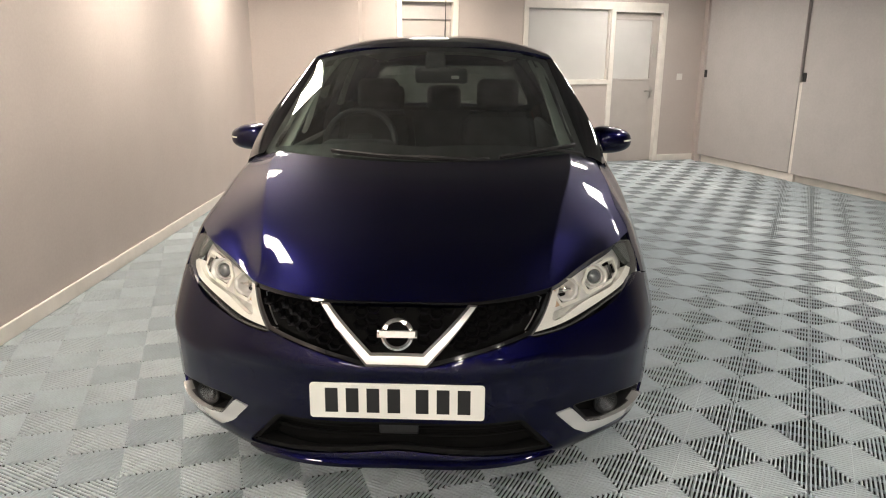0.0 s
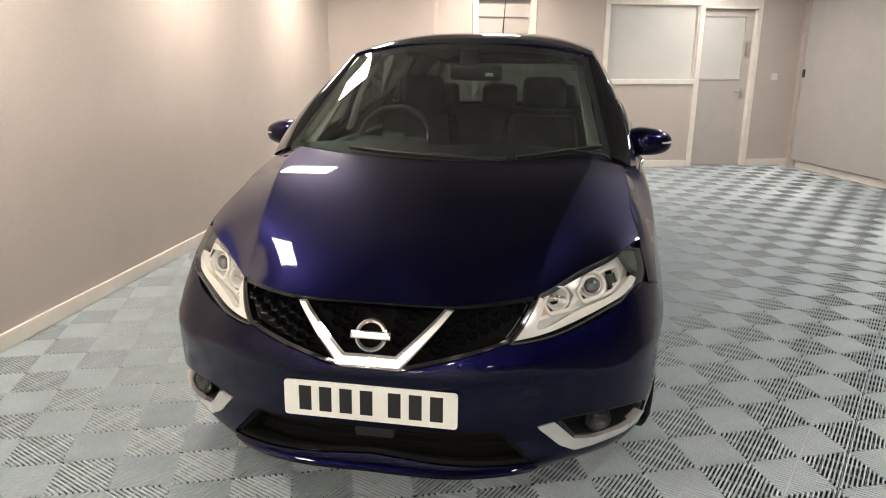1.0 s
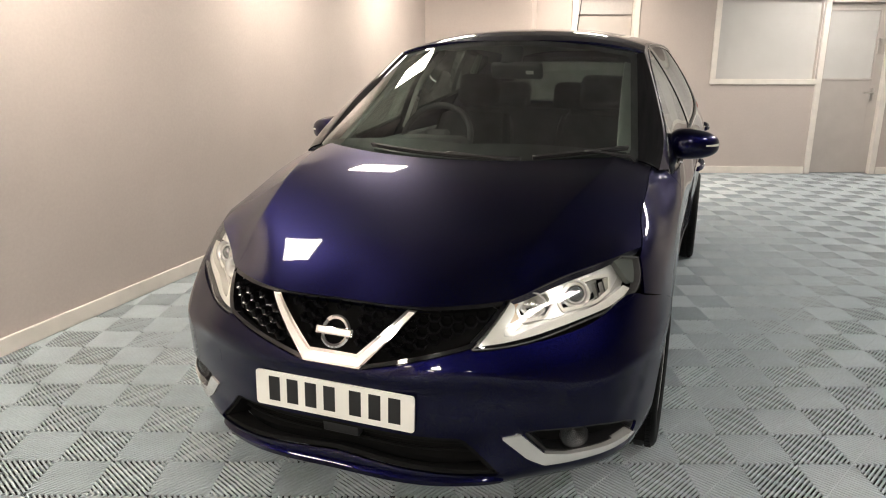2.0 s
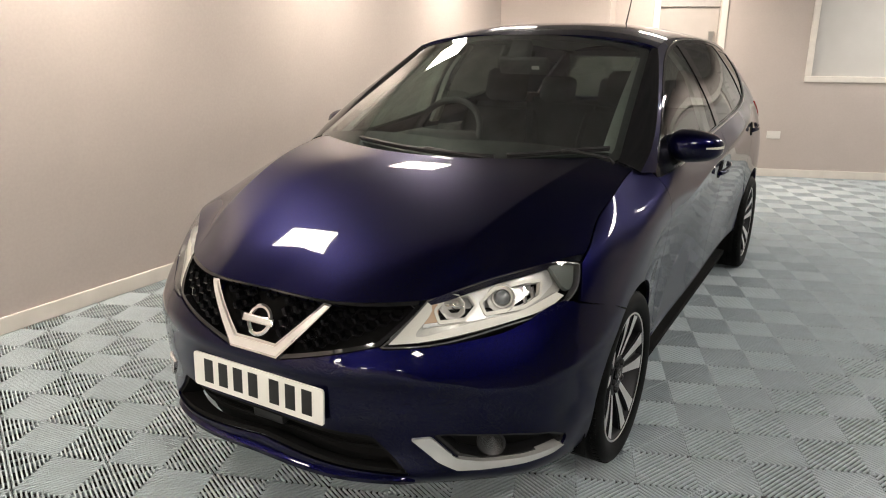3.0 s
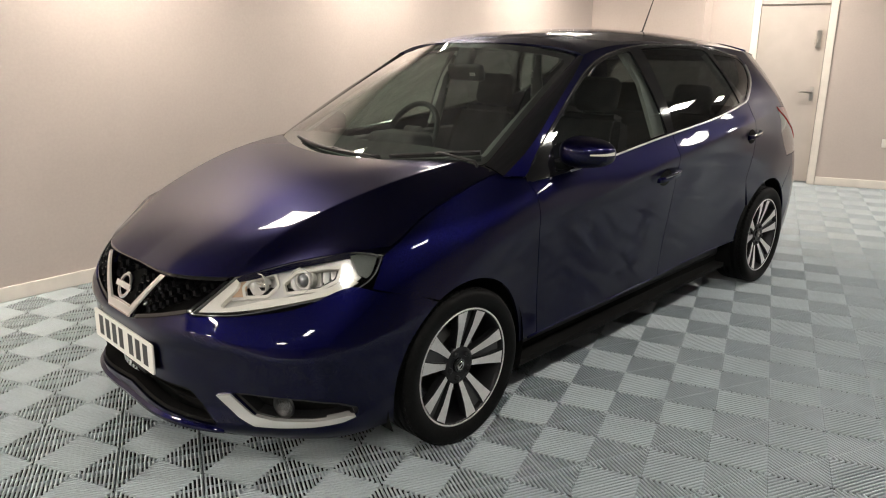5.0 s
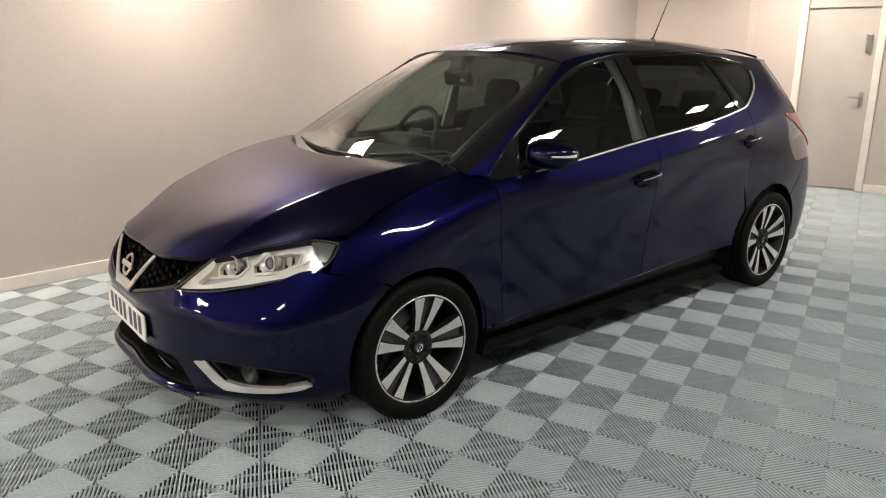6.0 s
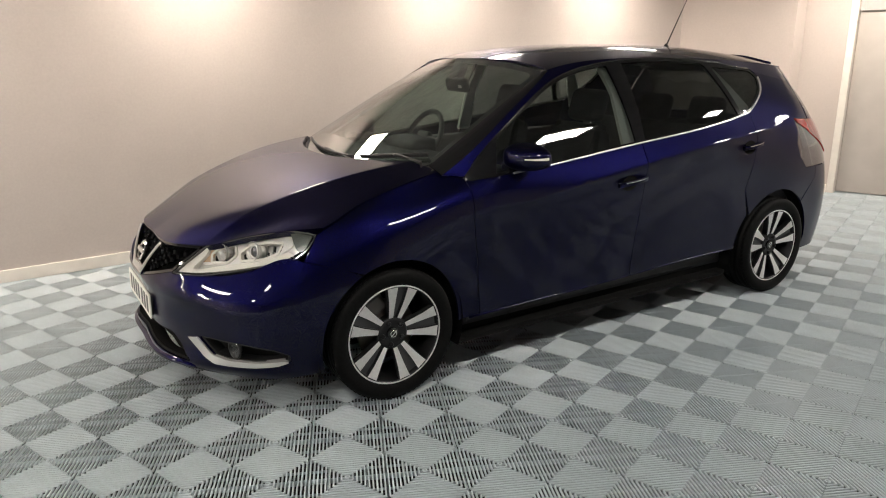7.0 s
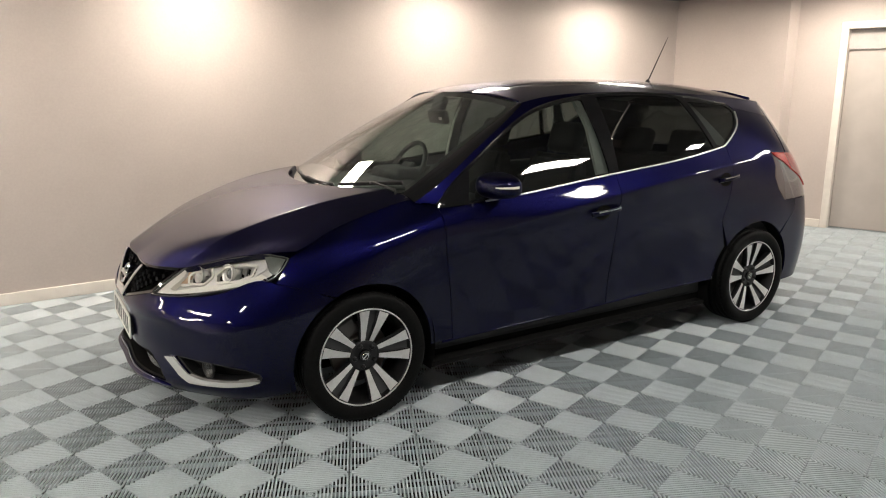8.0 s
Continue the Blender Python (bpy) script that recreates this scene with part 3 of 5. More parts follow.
def rounded(poly, r, n=5):
    """Round the corners of an outline."""
    poly = np.array(poly, float)
    out = []
    for i in range(len(poly)):
        a, p, b = poly[i - 1], poly[i], poly[(i + 1) % len(poly)]
        la, lb = np.linalg.norm(a - p), np.linalg.norm(b - p)
        k = min(r, 0.45 * la, 0.45 * lb)
        q0, q1 = p + (a - p) / la * k, p + (b - p) / lb * k
        for j in range(n + 1):
            t = j / n
            out.append((1 - t) ** 2 * q0 + 2 * t * (1 - t) * p + t * t * q1)
    return np.array(out)


def area(p):
    return 0.5 * np.sum(p[:, 0] * np.roll(p[:, 1], -1) - np.roll(p[:, 0], -1) * p[:, 1])


def inside(pts, loops):
    """Even-odd test of points against closed outlines."""
    c = np.zeros(len(pts), bool)
    x, y = pts[:, 0], pts[:, 1]
    for lp in loops:
        a, b = lp, np.roll(lp, -1, axis=0)
        for (x0, y0), (x1, y1) in zip(a, b):
            if y0 == y1:
                continue
            m = (y0 > y) != (y1 > y)
            c ^= m & (x < (x1 - x0) * (y - y0) / (y1 - y0) + x0)
    return c


def shrink(p, k):
    """Move an outline inwards by k (outwards if it is a hole, by sign)."""
    s = 1 if area(p) > 0 else -1
    d = np.roll(p, -1, axis=0) - np.roll(p, 1, axis=0)
    d /= np.maximum(np.linalg.norm(d, axis=1, keepdims=True), 1e-9)
    return p + s * k * np.stack([-d[:, 1], d[:, 0]], -1)


from mathutils.geometry import delaunay_2d_cdt


def panel(name, form, outline, material, parent, holes=(), cell=0.03, gap=0.0018, lip=0.012, label="", side=1, scale=(1, 1), crease=()):
    """A skin panel: the part of a smooth form inside an outline, with true normals and turned-in edges. side -1 mirrors it."""
    sc = np.array(scale)
    loops = [shrink(resample(np.array(outline) * sc, cell * 0.6), gap)]
    loops += [shrink(resample(np.array(h) * sc, cell * 0.6), -gap) for h in holes]
    lo, hi = loops[0].min(0), loops[0].max(0)
    gx, gy = np.meshgrid(np.arange(lo[0], hi[0], cell), np.arange(lo[1], hi[1], cell))
    grid = np.stack([gx.ravel(), gy.ravel()], -1)
    grid = grid[inside(grid, loops)]
    rim = np.concatenate(loops)
    if len(crease):
        # rows of points along a crease, so that the mesh follows it
        rows = np.concatenate([resample(r, 0.02, False) for r in crease])
        rows = rows[inside(rows, loops)]
        far = np.min([((grid - r) ** 2).sum(1) for r in rows], axis=0) > 0.014 ** 2
        grid = np.concatenate([grid[far], rows])
    if len(grid):
        near = np.min([((grid - r) ** 2).sum(1) for r in rim], axis=0)
        grid = grid[near > (0.3 * cell) ** 2]
    pts = np.concatenate([rim, grid]) if len(grid) else rim
    edges, k = [], 0
    for lp in loops:
        edges += [(k + i, k + (i + 1) % len(lp)) for i in range(len(lp))]
        k += len(lp)
    v2, _, tris, _, _, _ = delaunay_2d_cdt([Vector(p) for p in pts], edges, [], 0, 1e-7)
    v2 = np.array([tuple(v) for v in v2])
    tris = np.array([f for f in tris])
    tris = tris[inside(v2[tris].mean(1), loops)]
    uv = v2 / sc
    e = 2e-4 / sc
    p = form(uv[:, 0], uv[:, 1])
    n = np.cross(form(uv[:, 0] + e[0], uv[:, 1]) - form(uv[:, 0] - e[0], uv[:, 1]), form(uv[:, 0], uv[:, 1] + e[1]) - form(uv[:, 0], uv[:, 1] - e[1]))
    n /= np.linalg.norm(n, axis=1, keepdims=True)
    if side < 0:
        p, n = p * (-1, 1, 1), n * (-1, 1, 1)
    # wind every triangle along its normal
    fn = np.cross(p[tris[:, 1]] - p[tris[:, 0]], p[tris[:, 2]] - p[tris[:, 0]])
    flip = (fn * n[tris].mean(1)).sum(1) < 0
    tris[flip] = tris[flip][:, ::-1]
    verts, faces, normals = [tuple(a) for a in p], [tuple(int(i) for i in f) for f in tris], [tuple(n[i]) for f in tris for i in f]
    if lip:
        seen = {}
        for f in faces:
            for a, b in zip(f, f[1:] + f[:1]):
                seen[(a, b)] = True
        rims = [ab for ab in seen if (ab[1], ab[0]) not in seen]
        made = {}
        for ab in rims:
            for i in ab:
                if i not in made:
                    made[i] = len(verts)
                    verts.append(tuple(p[i]))
                    verts.append(tuple(p[i] - lip * n[i]))
        for a, b in rims:
            f = (made[b], made[a], made[a] + 1, made[b] + 1)
            faces.append(f)
            q = np.cross(np.array(verts[f[1]]) - verts[f[0]], np.array(verts[f[2]]) - verts[f[0]])
            q = tuple(q / max(1e-12, np.linalg.norm(q)))
            normals += [q] * 4
    me = bpy.data.meshes.new(name)
    me.from_pydata(verts, [], faces)
    me.shade_smooth()
    me.normals_split_custom_set(normals)
    me.materials.append(material)
    ob = new(name, me)
    ob.parent = parent
    if label:
        ob["label"] = label
    return ob


def strip(name, line, inward, width, height, material, parent, label="", close=False):
    """A moulded strip along a 3D line: inward gives the way out of the surface at each point."""
    line, out = [Vector(p) for p in line], [Vector(o).normalized() for o in inward]
    bm = bmesh.new()
    rings = []
    n = len(line)
    for i in range(n):
        a = line[i - 1] if (i or close) else line[i]
        b = line[(i + 1) % n] if (i < n - 1 or close) else line[i]
        d = (b - a).normalized()
        w = d.cross(out[i]).normalized()
        h = height
        prof = [(-0.5, -0.3), (-0.5, 0.5), (-0.32, 1.0), (0.32, 1.0), (0.5, 0.5), (0.5, -0.3)]
        rings.append([bm.verts.new(line[i] + w * (u * width) + out[i] * (v * h)) for u, v in prof])
    for r0, r1 in list(zip(rings, rings[1:])) + ([(rings[-1], rings[0])] if close else []):
        for k in range(6):
            bm.faces.new((r0[k], r0[(k + 1) % 6], r1[(k + 1) % 6], r1[k]))
    if not close:
        bm.faces.new(rings[0])
        bm.faces.new(rings[-1])
    bmesh.ops.recalc_face_normals(bm, faces=bm.faces[:])
    return part(name, bm, material, parent, label, True)


def out_of(form, u, v, side=1):
    e = 5e-4
    n = np.cross(form(u + e, v) - form(u - e, v), form(u, v + e) - form(u, v - e))
    n = n / np.linalg.norm(n, axis=-1, keepdims=True)
    return n * (side, 1, 1)


car = tagged(new("car"), "dark blue five-door hatchback car parked on the tiled floor", "car")
Y = lambda pts: np.array([(s_at(y), z) for y, z in pts])        # flank outlines are given as (y, z)
hood = lambda x, y: np.stack([x, y, bonnet(x, y)], -1)
top = lambda x, y: np.stack([x, y, roof(x, y)], -1)


def arch(y, z, r, a0, a1, n=28):
    return [(y + r * math.cos(radians(a0 + (a1 - a0) * i / n)), z + r * math.sin(radians(a0 + (a1 - a0) * i / n))) for i in range(n + 1)]


R_F, R_R = 0.345, 0.358
HUB_Z = 0.303
# lines that the panels share
WING_TOP = [(float(y), float(EDGE_Z(y))) for y in np.linspace(-0.285, 0.36, 14)]
DOOR_CUT = [(0.40, 0.955), (0.405, 0.88), (0.41, 0.76), (0.45, 0.55), (0.47, 0.33), (0.47, 0.30)]
B_CUT = [(1.50, 1.045), (1.49, 0.80), (1.475, 0.50), (1.47, 0.325)]
REAR_CUT = [(2.43, 1.135), (2.43, 1.0), (2.40, 0.85), (2.36, 0.70)] + arch(2.70, HUB_Z, R_R + 0.02, 142, 178, 6)
BELT = flow([(0.40, 0.940), (0.91, 0.977), (1.45, 1.031), (1.99, 1.083), (2.40, 1.137)], 8)
GLASS_TOP = flow([(0.40, 0.945), (0.50, 1.036), (0.61, 1.110), (0.83, 1.242), (1.07, 1.358), (1.31, 1.410), (1.64, 1.438), (1.97, 1.436), (2.31, 1.408)], 6)
SILL_LINE = flow([(0.35, 0.290), (0.50, 0.291), (0.935, 0.298), (1.57, 0.314), (2.33, 0.336)], 8)
HEAD = flow([(0.30, 0.972), (0.44, 1.055), (0.70, 1.215), (0.90, 1.330), (1.02, 1.404)], 6)      # rear edge of the windscreen pillar
RAIL = [(float(y), float(ROOF_E(y))) for y in np.linspace(1.02, 3.05, 30)]


def on_line(line, y):
    return float(np.interp(y, line[:, 0], line[:, 1]))


def cab(s, z, deep=0.0):
    """The cabin's side above the belt: an even curve from the belt to the roof, easing into the skin behind the rear door."""
    s, z = np.broadcast_arrays(np.asarray(s, float), np.asarray(z, float))
    y = PLAN(s)[..., 1]
    zb, zt = np.interp(y, BELT[:, 0], BELT[:, 1]), ROOF_E(np.clip(y, 1.0, 3.1))
    full = skin(s, z, deep)
    x0, x1 = skin(s, zb)[..., 0], skin(s, zt)[..., 0]
    h, ht = np.maximum(z - zb, 0), zt - zb
    a = 0.37
    x = x0 - a * h - ((x0 - x1) - a * ht) * (h / ht) ** 2 - deep
    w = fade((2.75 - y) / 0.35) * (z > zb)
    out = full.copy()
    out[..., 0] = full[..., 0] * (1 - w) + x * w
    return out


for side in (1, -1):
    flank = skin
    # front wing
    wing = WING_TOP + [(0.395, 0.96)] + DOOR_CUT + arch(0, HUB_Z, R_F, -2, 116, 24) + [(-0.25, 0.650)] + [(float(PLAN(s)[1]), z) for s, z in ((1.066, 0.693), (1.098, 0.738), (1.138, 0.788))]
    panel("front_wing", flank, Y(wing), PAINT, car, side=side, cell=0.018)
    # doors: lower skins, glass, and frames above the belt
    cut_f = [(a, b) for a, b in DOOR_CUT if b < 0.95]
    low = [(y, on_line(SILL_LINE, y)) for y in np.linspace(0.47, 1.47, 8)]
    front = [(0.40, 0.955)] + cut_f[:-1] + low + B_CUT[::-1] + [(y, on_line(BELT, y)) for y in np.linspace(1.50, 0.42, 14)]
    ridge = [Y([(y, float(SHOULDER(y)) + k) for y in np.linspace(0.40, 3.05, 50)]) for k in (-0.045, -0.027, -0.013, -0.005, 0.005, 0.013, 0.027, 0.045)]
    door = panel("front_door", flank, Y(front), PAINT, car, side=side, crease=ridge)
    low = [(y, on_line(SILL_LINE, y)) for y in np.linspace(1.47, 2.31, 8)]
    back = B_CUT[:-1] + low + REAR_CUT[::-1] + [(y, on_line(BELT, y)) for y in np.linspace(2.40, 1.50, 12)]
    door_r = panel("rear_door", flank, Y(back), PAINT, car, side=side, crease=ridge)
    # sill
    sill = [(y, on_line(SILL_LINE, y) - 0.004) for y in np.linspace(0.335, 2.345, 16)] + [(2.345, 0.19), (0.335, 0.19)]
    panel("sill", lambda s, z: skin(s, z, 0.008 + 1.5 * np.clip(0.35 - z, 0, 1)), Y(sill), LINER, car, side=side, label="black underside of the sill")
    edge_line = np.concatenate([SILL_LINE[1:], [(2.335, 0.385), (2.34, 0.41)]])
    ys = Y(edge_line)
    bm = bmesh.new()
    tube(bm, skin(ys[:, 0], ys[:, 1], 0.003) * (side, 1, 1), 0.0055, 10)
    part("sill_edge", bm, PAINT, car, "rolled lower edge of the doors")
    # glass: front, rear and quarter
    g1 = [(y, on_line(BELT, y) + 0.012) for y in np.linspace(0.56, 1.46, 12)] + [(1.435, 1.418)] + [tuple(q) for q in GLASS_TOP[::-1] if 0.58 < q[0] < 1.42]
    g2 = [(y, on_line(BELT, y) + 0.012) for y in np.linspace(1.525, 2.31, 10)] + [(2.17, 1.405)] + [tuple(q) for q in GLASS_TOP[::-1] if 1.505 < q[0] < 2.16]
    g3 = rounded([(2.345, 1.142), (2.415, 1.150), (2.60, 1.265), (2.645, 1.335), (2.60, 1.372), (2.215, 1.403)], 0.03)
    inner = lambda s, z: cab(s, z, 0.006)
    w1 = panel("window", inner, Y(g1), GLASS, door, gap=0.0, lip=0.004, side=side, label="side window glass")
    w2 = panel("window", inner, Y(g2), PRIVACY, door_r, gap=0.0, lip=0.004, side=side, label="dark tinted side window")
    w3 = panel("quarter_window", inner, Y(g3), PRIVACY, car, gap=0.0, lip=0.004, side=side, label="small dark tinted quarter window")
    for w in (w1, w2, w3):
        w.visible_shadow = False
    # frames round the glass, in one dark band from pillar to pillar
    mid = [(y, on_line(BELT, y)) for y in np.linspace(0.40, 2.40, 26)]
    frame_out = mid + [(2.43, 1.15), (2.62, 1.262), (2.668, 1.335), (2.61, 1.386)] + [(y, on_line(GLASS_TOP, y) + 0.016) for y in np.linspace(2.31, 0.40, 28)]
    panel("window_frame", lambda s, z: cab(s, z, 0.002), Y(frame_out), BLACK_GLOSS, car, [Y(g1), Y(g2), Y(g3)], gap=0.0, side=side, label="gloss black window surround")
    over = [(y, on_line(GLASS_TOP, y) + 0.017) for y in np.linspace(0.44, 2.31, 40)] + [(2.46, 1.398), (2.60, 1.386)]
    ys = Y(over)
    bm = bmesh.new()
    tube(bm, cab(ys[:, 0], ys[:, 1], 0.001) * (side, 1, 1), 0.0045, 8)
    part("frame_edge", bm, BLACK_GLOSS, car, "glossy rounded edge of the door frames")
    # roof side and pillar: between the window band and the roof, and the rear quarter
    upper = [tuple(q) for q in HEAD] + RAIL + [(3.05, 1.30), (2.80, 1.335), (2.655, 1.36)] + [(2.61, 1.388)] + [(y, on_line(GLASS_TOP, y) + 0.017) for y in np.linspace(2.31, 0.395, 28)]
    panel("roof_side", cab, Y(upper), PAINT, car, gap=0.0, side=side)
    tail_in = [(2.87, 1.082), (2.885, 1.0), (2.86, 0.93), (2.89, 0.85), (2.97, 0.775), (3.10, 0.775)]
    quarter = [(2.655, 1.36), (2.80, 1.335), (3.05, 1.30), (3.05, 1.07)] + tail_in + [(3.10, 0.70), (3.06, 0.66)] + arch(2.70, HUB_Z, R_R, 46, 140, 20) + [(a, b) for a, b in REAR_CUT[::-1] if b > 0.55] + [(2.43, 1.15), (2.62, 1.262), (2.668, 1.335), (2.655, 1.35)]
    panel("rear_quarter", flank, Y(quarter), PAINT, car, side=side, crease=ridge)
    lampr = np.concatenate([Y(tail_in), [(s_near(0.70, 3.36), 0.778), (s_near(0.70, 3.36), 0.97), (s_near(0.82, 3.2), 1.06)]])
    tl = panel("tail_lamp", flank, lampr, PINK_LENS, car, side=side, label="tail lamp with red upper and pale lower lens")
    red = np.concatenate([Y([(2.868, 1.084), (2.90, 1.055), (2.99, 1.015), (3.07, 0.97)]), [(s_near(0.84, 3.20), 0.91), (s_near(0.79, 3.29), 0.84), (s_near(0.74, 3.33), 0.84), (s_near(0.74, 3.33), 0.97), (s_near(0.82, 3.2), 1.062)]])
    panel("red_lens", lambda s, z: skin(s, z, -0.006), red, RED_LENS, tl, side=side, lip=0.01, label="red lens")
    # chrome line along the belt and up behind the quarter window
    line = np.concatenate([BELT[4:], flow([(2.43, 1.146), (2.56, 1.215), (2.64, 1.285), (2.662, 1.335)], 6)])
    ys = Y(line)
    p3 = skin(ys[:, 0], ys[:, 1], -0.001) * (side, 1, 1)
    strip("belt_strip", p3, out_of(skin, ys[:, 0], ys[:, 1], side), 0.009, 0.006, SILVER, car, "bright chrome strip along the window line")

# rear bumper and tailgate
tail_mid = LEN[-1]
bumper_half = lambda s, z: np.where((s > tail_mid)[..., None], skin(2 * tail_mid - s, z) * (-1, 1, 1), skin(s, z))
rear_edge = arch(2.70, HUB_Z, R_R, 2, 45, 8)
rl = list(map(tuple, Y([(3.06, 0.66), (3.10, 0.70)]))) + [(float(s), 0.772) for s in np.linspace(s_at(3.10), 2 * tail_mid - s_at(3.10), 24)] + [(2 * tail_mid - s_at(3.10), 0.70)]
rl += [(2 * tail_mid - a, b) for a, b in map(tuple, Y([(3.06, 0.66)] + rear_edge[::-1]))]
rl += [(2 * tail_mid - s_at(3.05), 0.22)] + [(s_at(3.05), 0.22)] + list(map(tuple, Y(rear_edge)))
panel("rear_bumper", bumper_half, rl, PAINT, car)
s0 = s_near(0.72, 3.355)
gate = [(s0, 0.775), (2 * tail_mid - s0, 0.775), (2 * tail_mid - s0, 0.97), (2 * tail_mid - s_at(3.07), 1.07), (2 * tail_mid - s_at(3.06), 1.39), (s_at(3.06), 1.39), (s_at(3.07), 1.07), (s0, 0.97)]
rw = rounded([(s_near(0.74, 3.34), 1.04), (2 * tail_mid - s_near(0.74, 3.34), 1.04), (2 * tail_mid - s_near(0.80, 3.24), 1.35), (s_near(0.80, 3.24), 1.35)], 0.05)
tg = panel("tailgate", bumper_half, gate, PAINT, car, [rw], cell=0.04)
r = panel("rear_window", lambda s, z: np.where((s > tail_mid)[..., None], skin(2 * tail_mid - s, z, 0.004) * (-1, 1, 1), skin(s, z, 0.004)), rw, PRIVACY, tg, gap=0, lip=0.003, label="dark tinted rear window", cell=0.05)
r.visible_shadow = False

# roof
rim = [(float(roof_rim(y)) * 0.999, float(y)) for y in np.linspace(1.02, 3.05, 30)]
head_line = [(0.588 * u, 0.945 + 0.085 * u * u) for u in np.linspace(-1, 1, 15)]
panel("roof", top, head_line[::1] + rim + [(-x, y) for x, y in rim[::-1]], PAINT, car, gap=0.0, cell=0.05)
bm = bmesh.new()
prof = [(-0.56, 2.97), (-0.45, 3.12), (0.0, 3.17), (0.45, 3.12), (0.56, 2.97), (0.45, 2.9), (0, 2.9), (-0.45, 2.9)]
sp = [(x, y) for x, y in rounded(prof, 0.05)]
tmp = bmesh.new()
f = tmp.faces.new([tmp.verts.new((x, y, float(roof(x, min(y, 3.0))) + 0.012 - 0.16 * max(0, y - 3.0))) for x, y in sp])
g = bmesh.ops.extrude_face_region(tmp, geom=[f])
bmesh.ops.translate(tmp, vec=(0, -0.03, -0.055), verts=[v for v in g["geom"] if isinstance(v, bmesh.types.BMVert)])
bmesh.ops.recalc_face_normals(tmp, faces=tmp.faces[:])
bmesh.ops.bevel(tmp, geom=tmp.edges[:], offset=0.006, segments=2, affect="EDGES")
join(bm, tmp)
part("spoiler", bm, PAINT, car, "body-coloured roof spoiler", True)

# windscreen and its pillars
uv = [(-1, 0), (1, 0), (1, 1), (-1, 1)]
ws = panel("windscreen", screen, rounded(uv, 0.04), SCREEN, car, gap=0.0, lip=0.005, cell=0.06, scale=(0.62, 0.97), label="slightly green tinted windscreen")
ws.visible_shadow = False
edge_band = lambda u, v: screen(u, v) - 0.006 * out_of(screen, u, v)
panel("screen_border", edge_band, rounded([(-1.0, 0.0), (1.0, 0.0), (1.0, 1.0), (-1.0, 1.0)], 0.03), BLACK_PLASTIC, ws,
      [rounded([(-0.965, 0.05), (0.965, 0.05), (0.955, 0.955), (-0.955, 0.955)], 0.06)], gap=0.0, lip=0.0, cell=0.05, scale=(0.62, 0.97), label="black printed border of the glass")
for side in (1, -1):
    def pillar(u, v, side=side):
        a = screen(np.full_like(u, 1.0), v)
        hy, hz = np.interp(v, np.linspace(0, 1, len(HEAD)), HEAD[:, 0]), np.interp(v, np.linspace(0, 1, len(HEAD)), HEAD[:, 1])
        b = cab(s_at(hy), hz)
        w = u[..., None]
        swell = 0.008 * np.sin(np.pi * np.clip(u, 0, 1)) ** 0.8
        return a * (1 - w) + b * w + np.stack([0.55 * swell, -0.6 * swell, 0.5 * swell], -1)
    # a body-colour pillar made gloss black: its dark, shaded look is in the colour
    panel("windscreen_pillar", pillar, [(0, 0), (1, 0), (1, 1), (0, 1)], BLACK_GLOSS, car, label="windscreen pillar coloured black for its shaded look", gap=0.0, lip=0.006, cell=0.03, scale=(0.12, 0.95), side=side)

# bonnet: leading edge over grille and lamps, shut lines along the wings
edge = [(float(EDGE_X(y)), float(y)) for y in np.linspace(-0.28, 0.30, 12)]
edge = [(float(skin(s_at(y), EDGE_Z(y))[0]), y) for _, y in edge]
half = [(x, y - 0.004) for x, y, _ in LEAD_P] + edge
rear = [(x, 0.03 + 0.25 * (x / 0.70) ** 2) for x in np.linspace(0.70, 0.0, 10)]
outline = half + rear
outline = outline[:-1] + [(-x, y) for x, y in outline[:0:-1]]
folds = [[(way * (float(FOLD_X(y)) + k), y) for y in np.linspace(-0.80, 0.28, 40)] for way in (1, -1) for k in (-0.034, -0.018, -0.008, -0.0025, 0.0025, 0.008, 0.018, 0.034)]
panel("bonnet", hood, outline, PAINT, car, cell=0.03, lip=0.03, gap=0.0012, crease=folds)
# scuttle under the wipers
tray = lambda x, y: np.stack([x, y, 0.955 + 0.35 * (y - 0.0) - 0.12 * np.abs(x) ** 2 + 0 * x], -1)
panel("scuttle", tray, [(-0.72, 0.20), (-0.4, 0.02), (0, -0.05), (0.4, 0.02), (0.72, 0.20), (0.74, 0.36), (0, 0.25), (-0.74, 0.36)], BLACK_PLASTIC, car, gap=0, cell=0.06)

# front bumper: one skin across the nose with its openings
FOG = [(0.560, 0.362), (0.61, 0.366), (0.80, 0.356), (0.92, 0.336), (0.985, 0.308), (0.98, 0.276), (0.90, 0.270), (0.70, 0.270), (0.635, 0.285)]
INTAKE = [(-0.385, 0.350), (0.385, 0.350), (0.50, 0.232), (0.42, 0.238), (0.0, 0.262), (-0.42, 0.238), (-0.50, 0.232)]
GRILLE = [(0.0, 0.716), (0.28, 0.718), (0.54, 0.726), (0.41, 0.618), (0.232, 0.574), (0.10, 0.541), (-0.10, 0.541), (-0.232, 0.574), (-0.41, 0.618), (-0.54, 0.726), (-0.28, 0.718)]
LAMP = np.concatenate([flow([(0.41, 0.614), (0.475, 0.668), (0.542, 0.727)], 4), flow([(0.545, 0.729), (0.65, 0.752), (0.75, 0.775), (0.90, 0.795), (1.04, 0.804), (1.135, 0.788)], 5)[1:],
                       flow([(1.135, 0.786), (1.095, 0.738), (1.035, 0.703), (0.84, 0.664), (0.62, 0.624), (0.42, 0.612)], 5)])
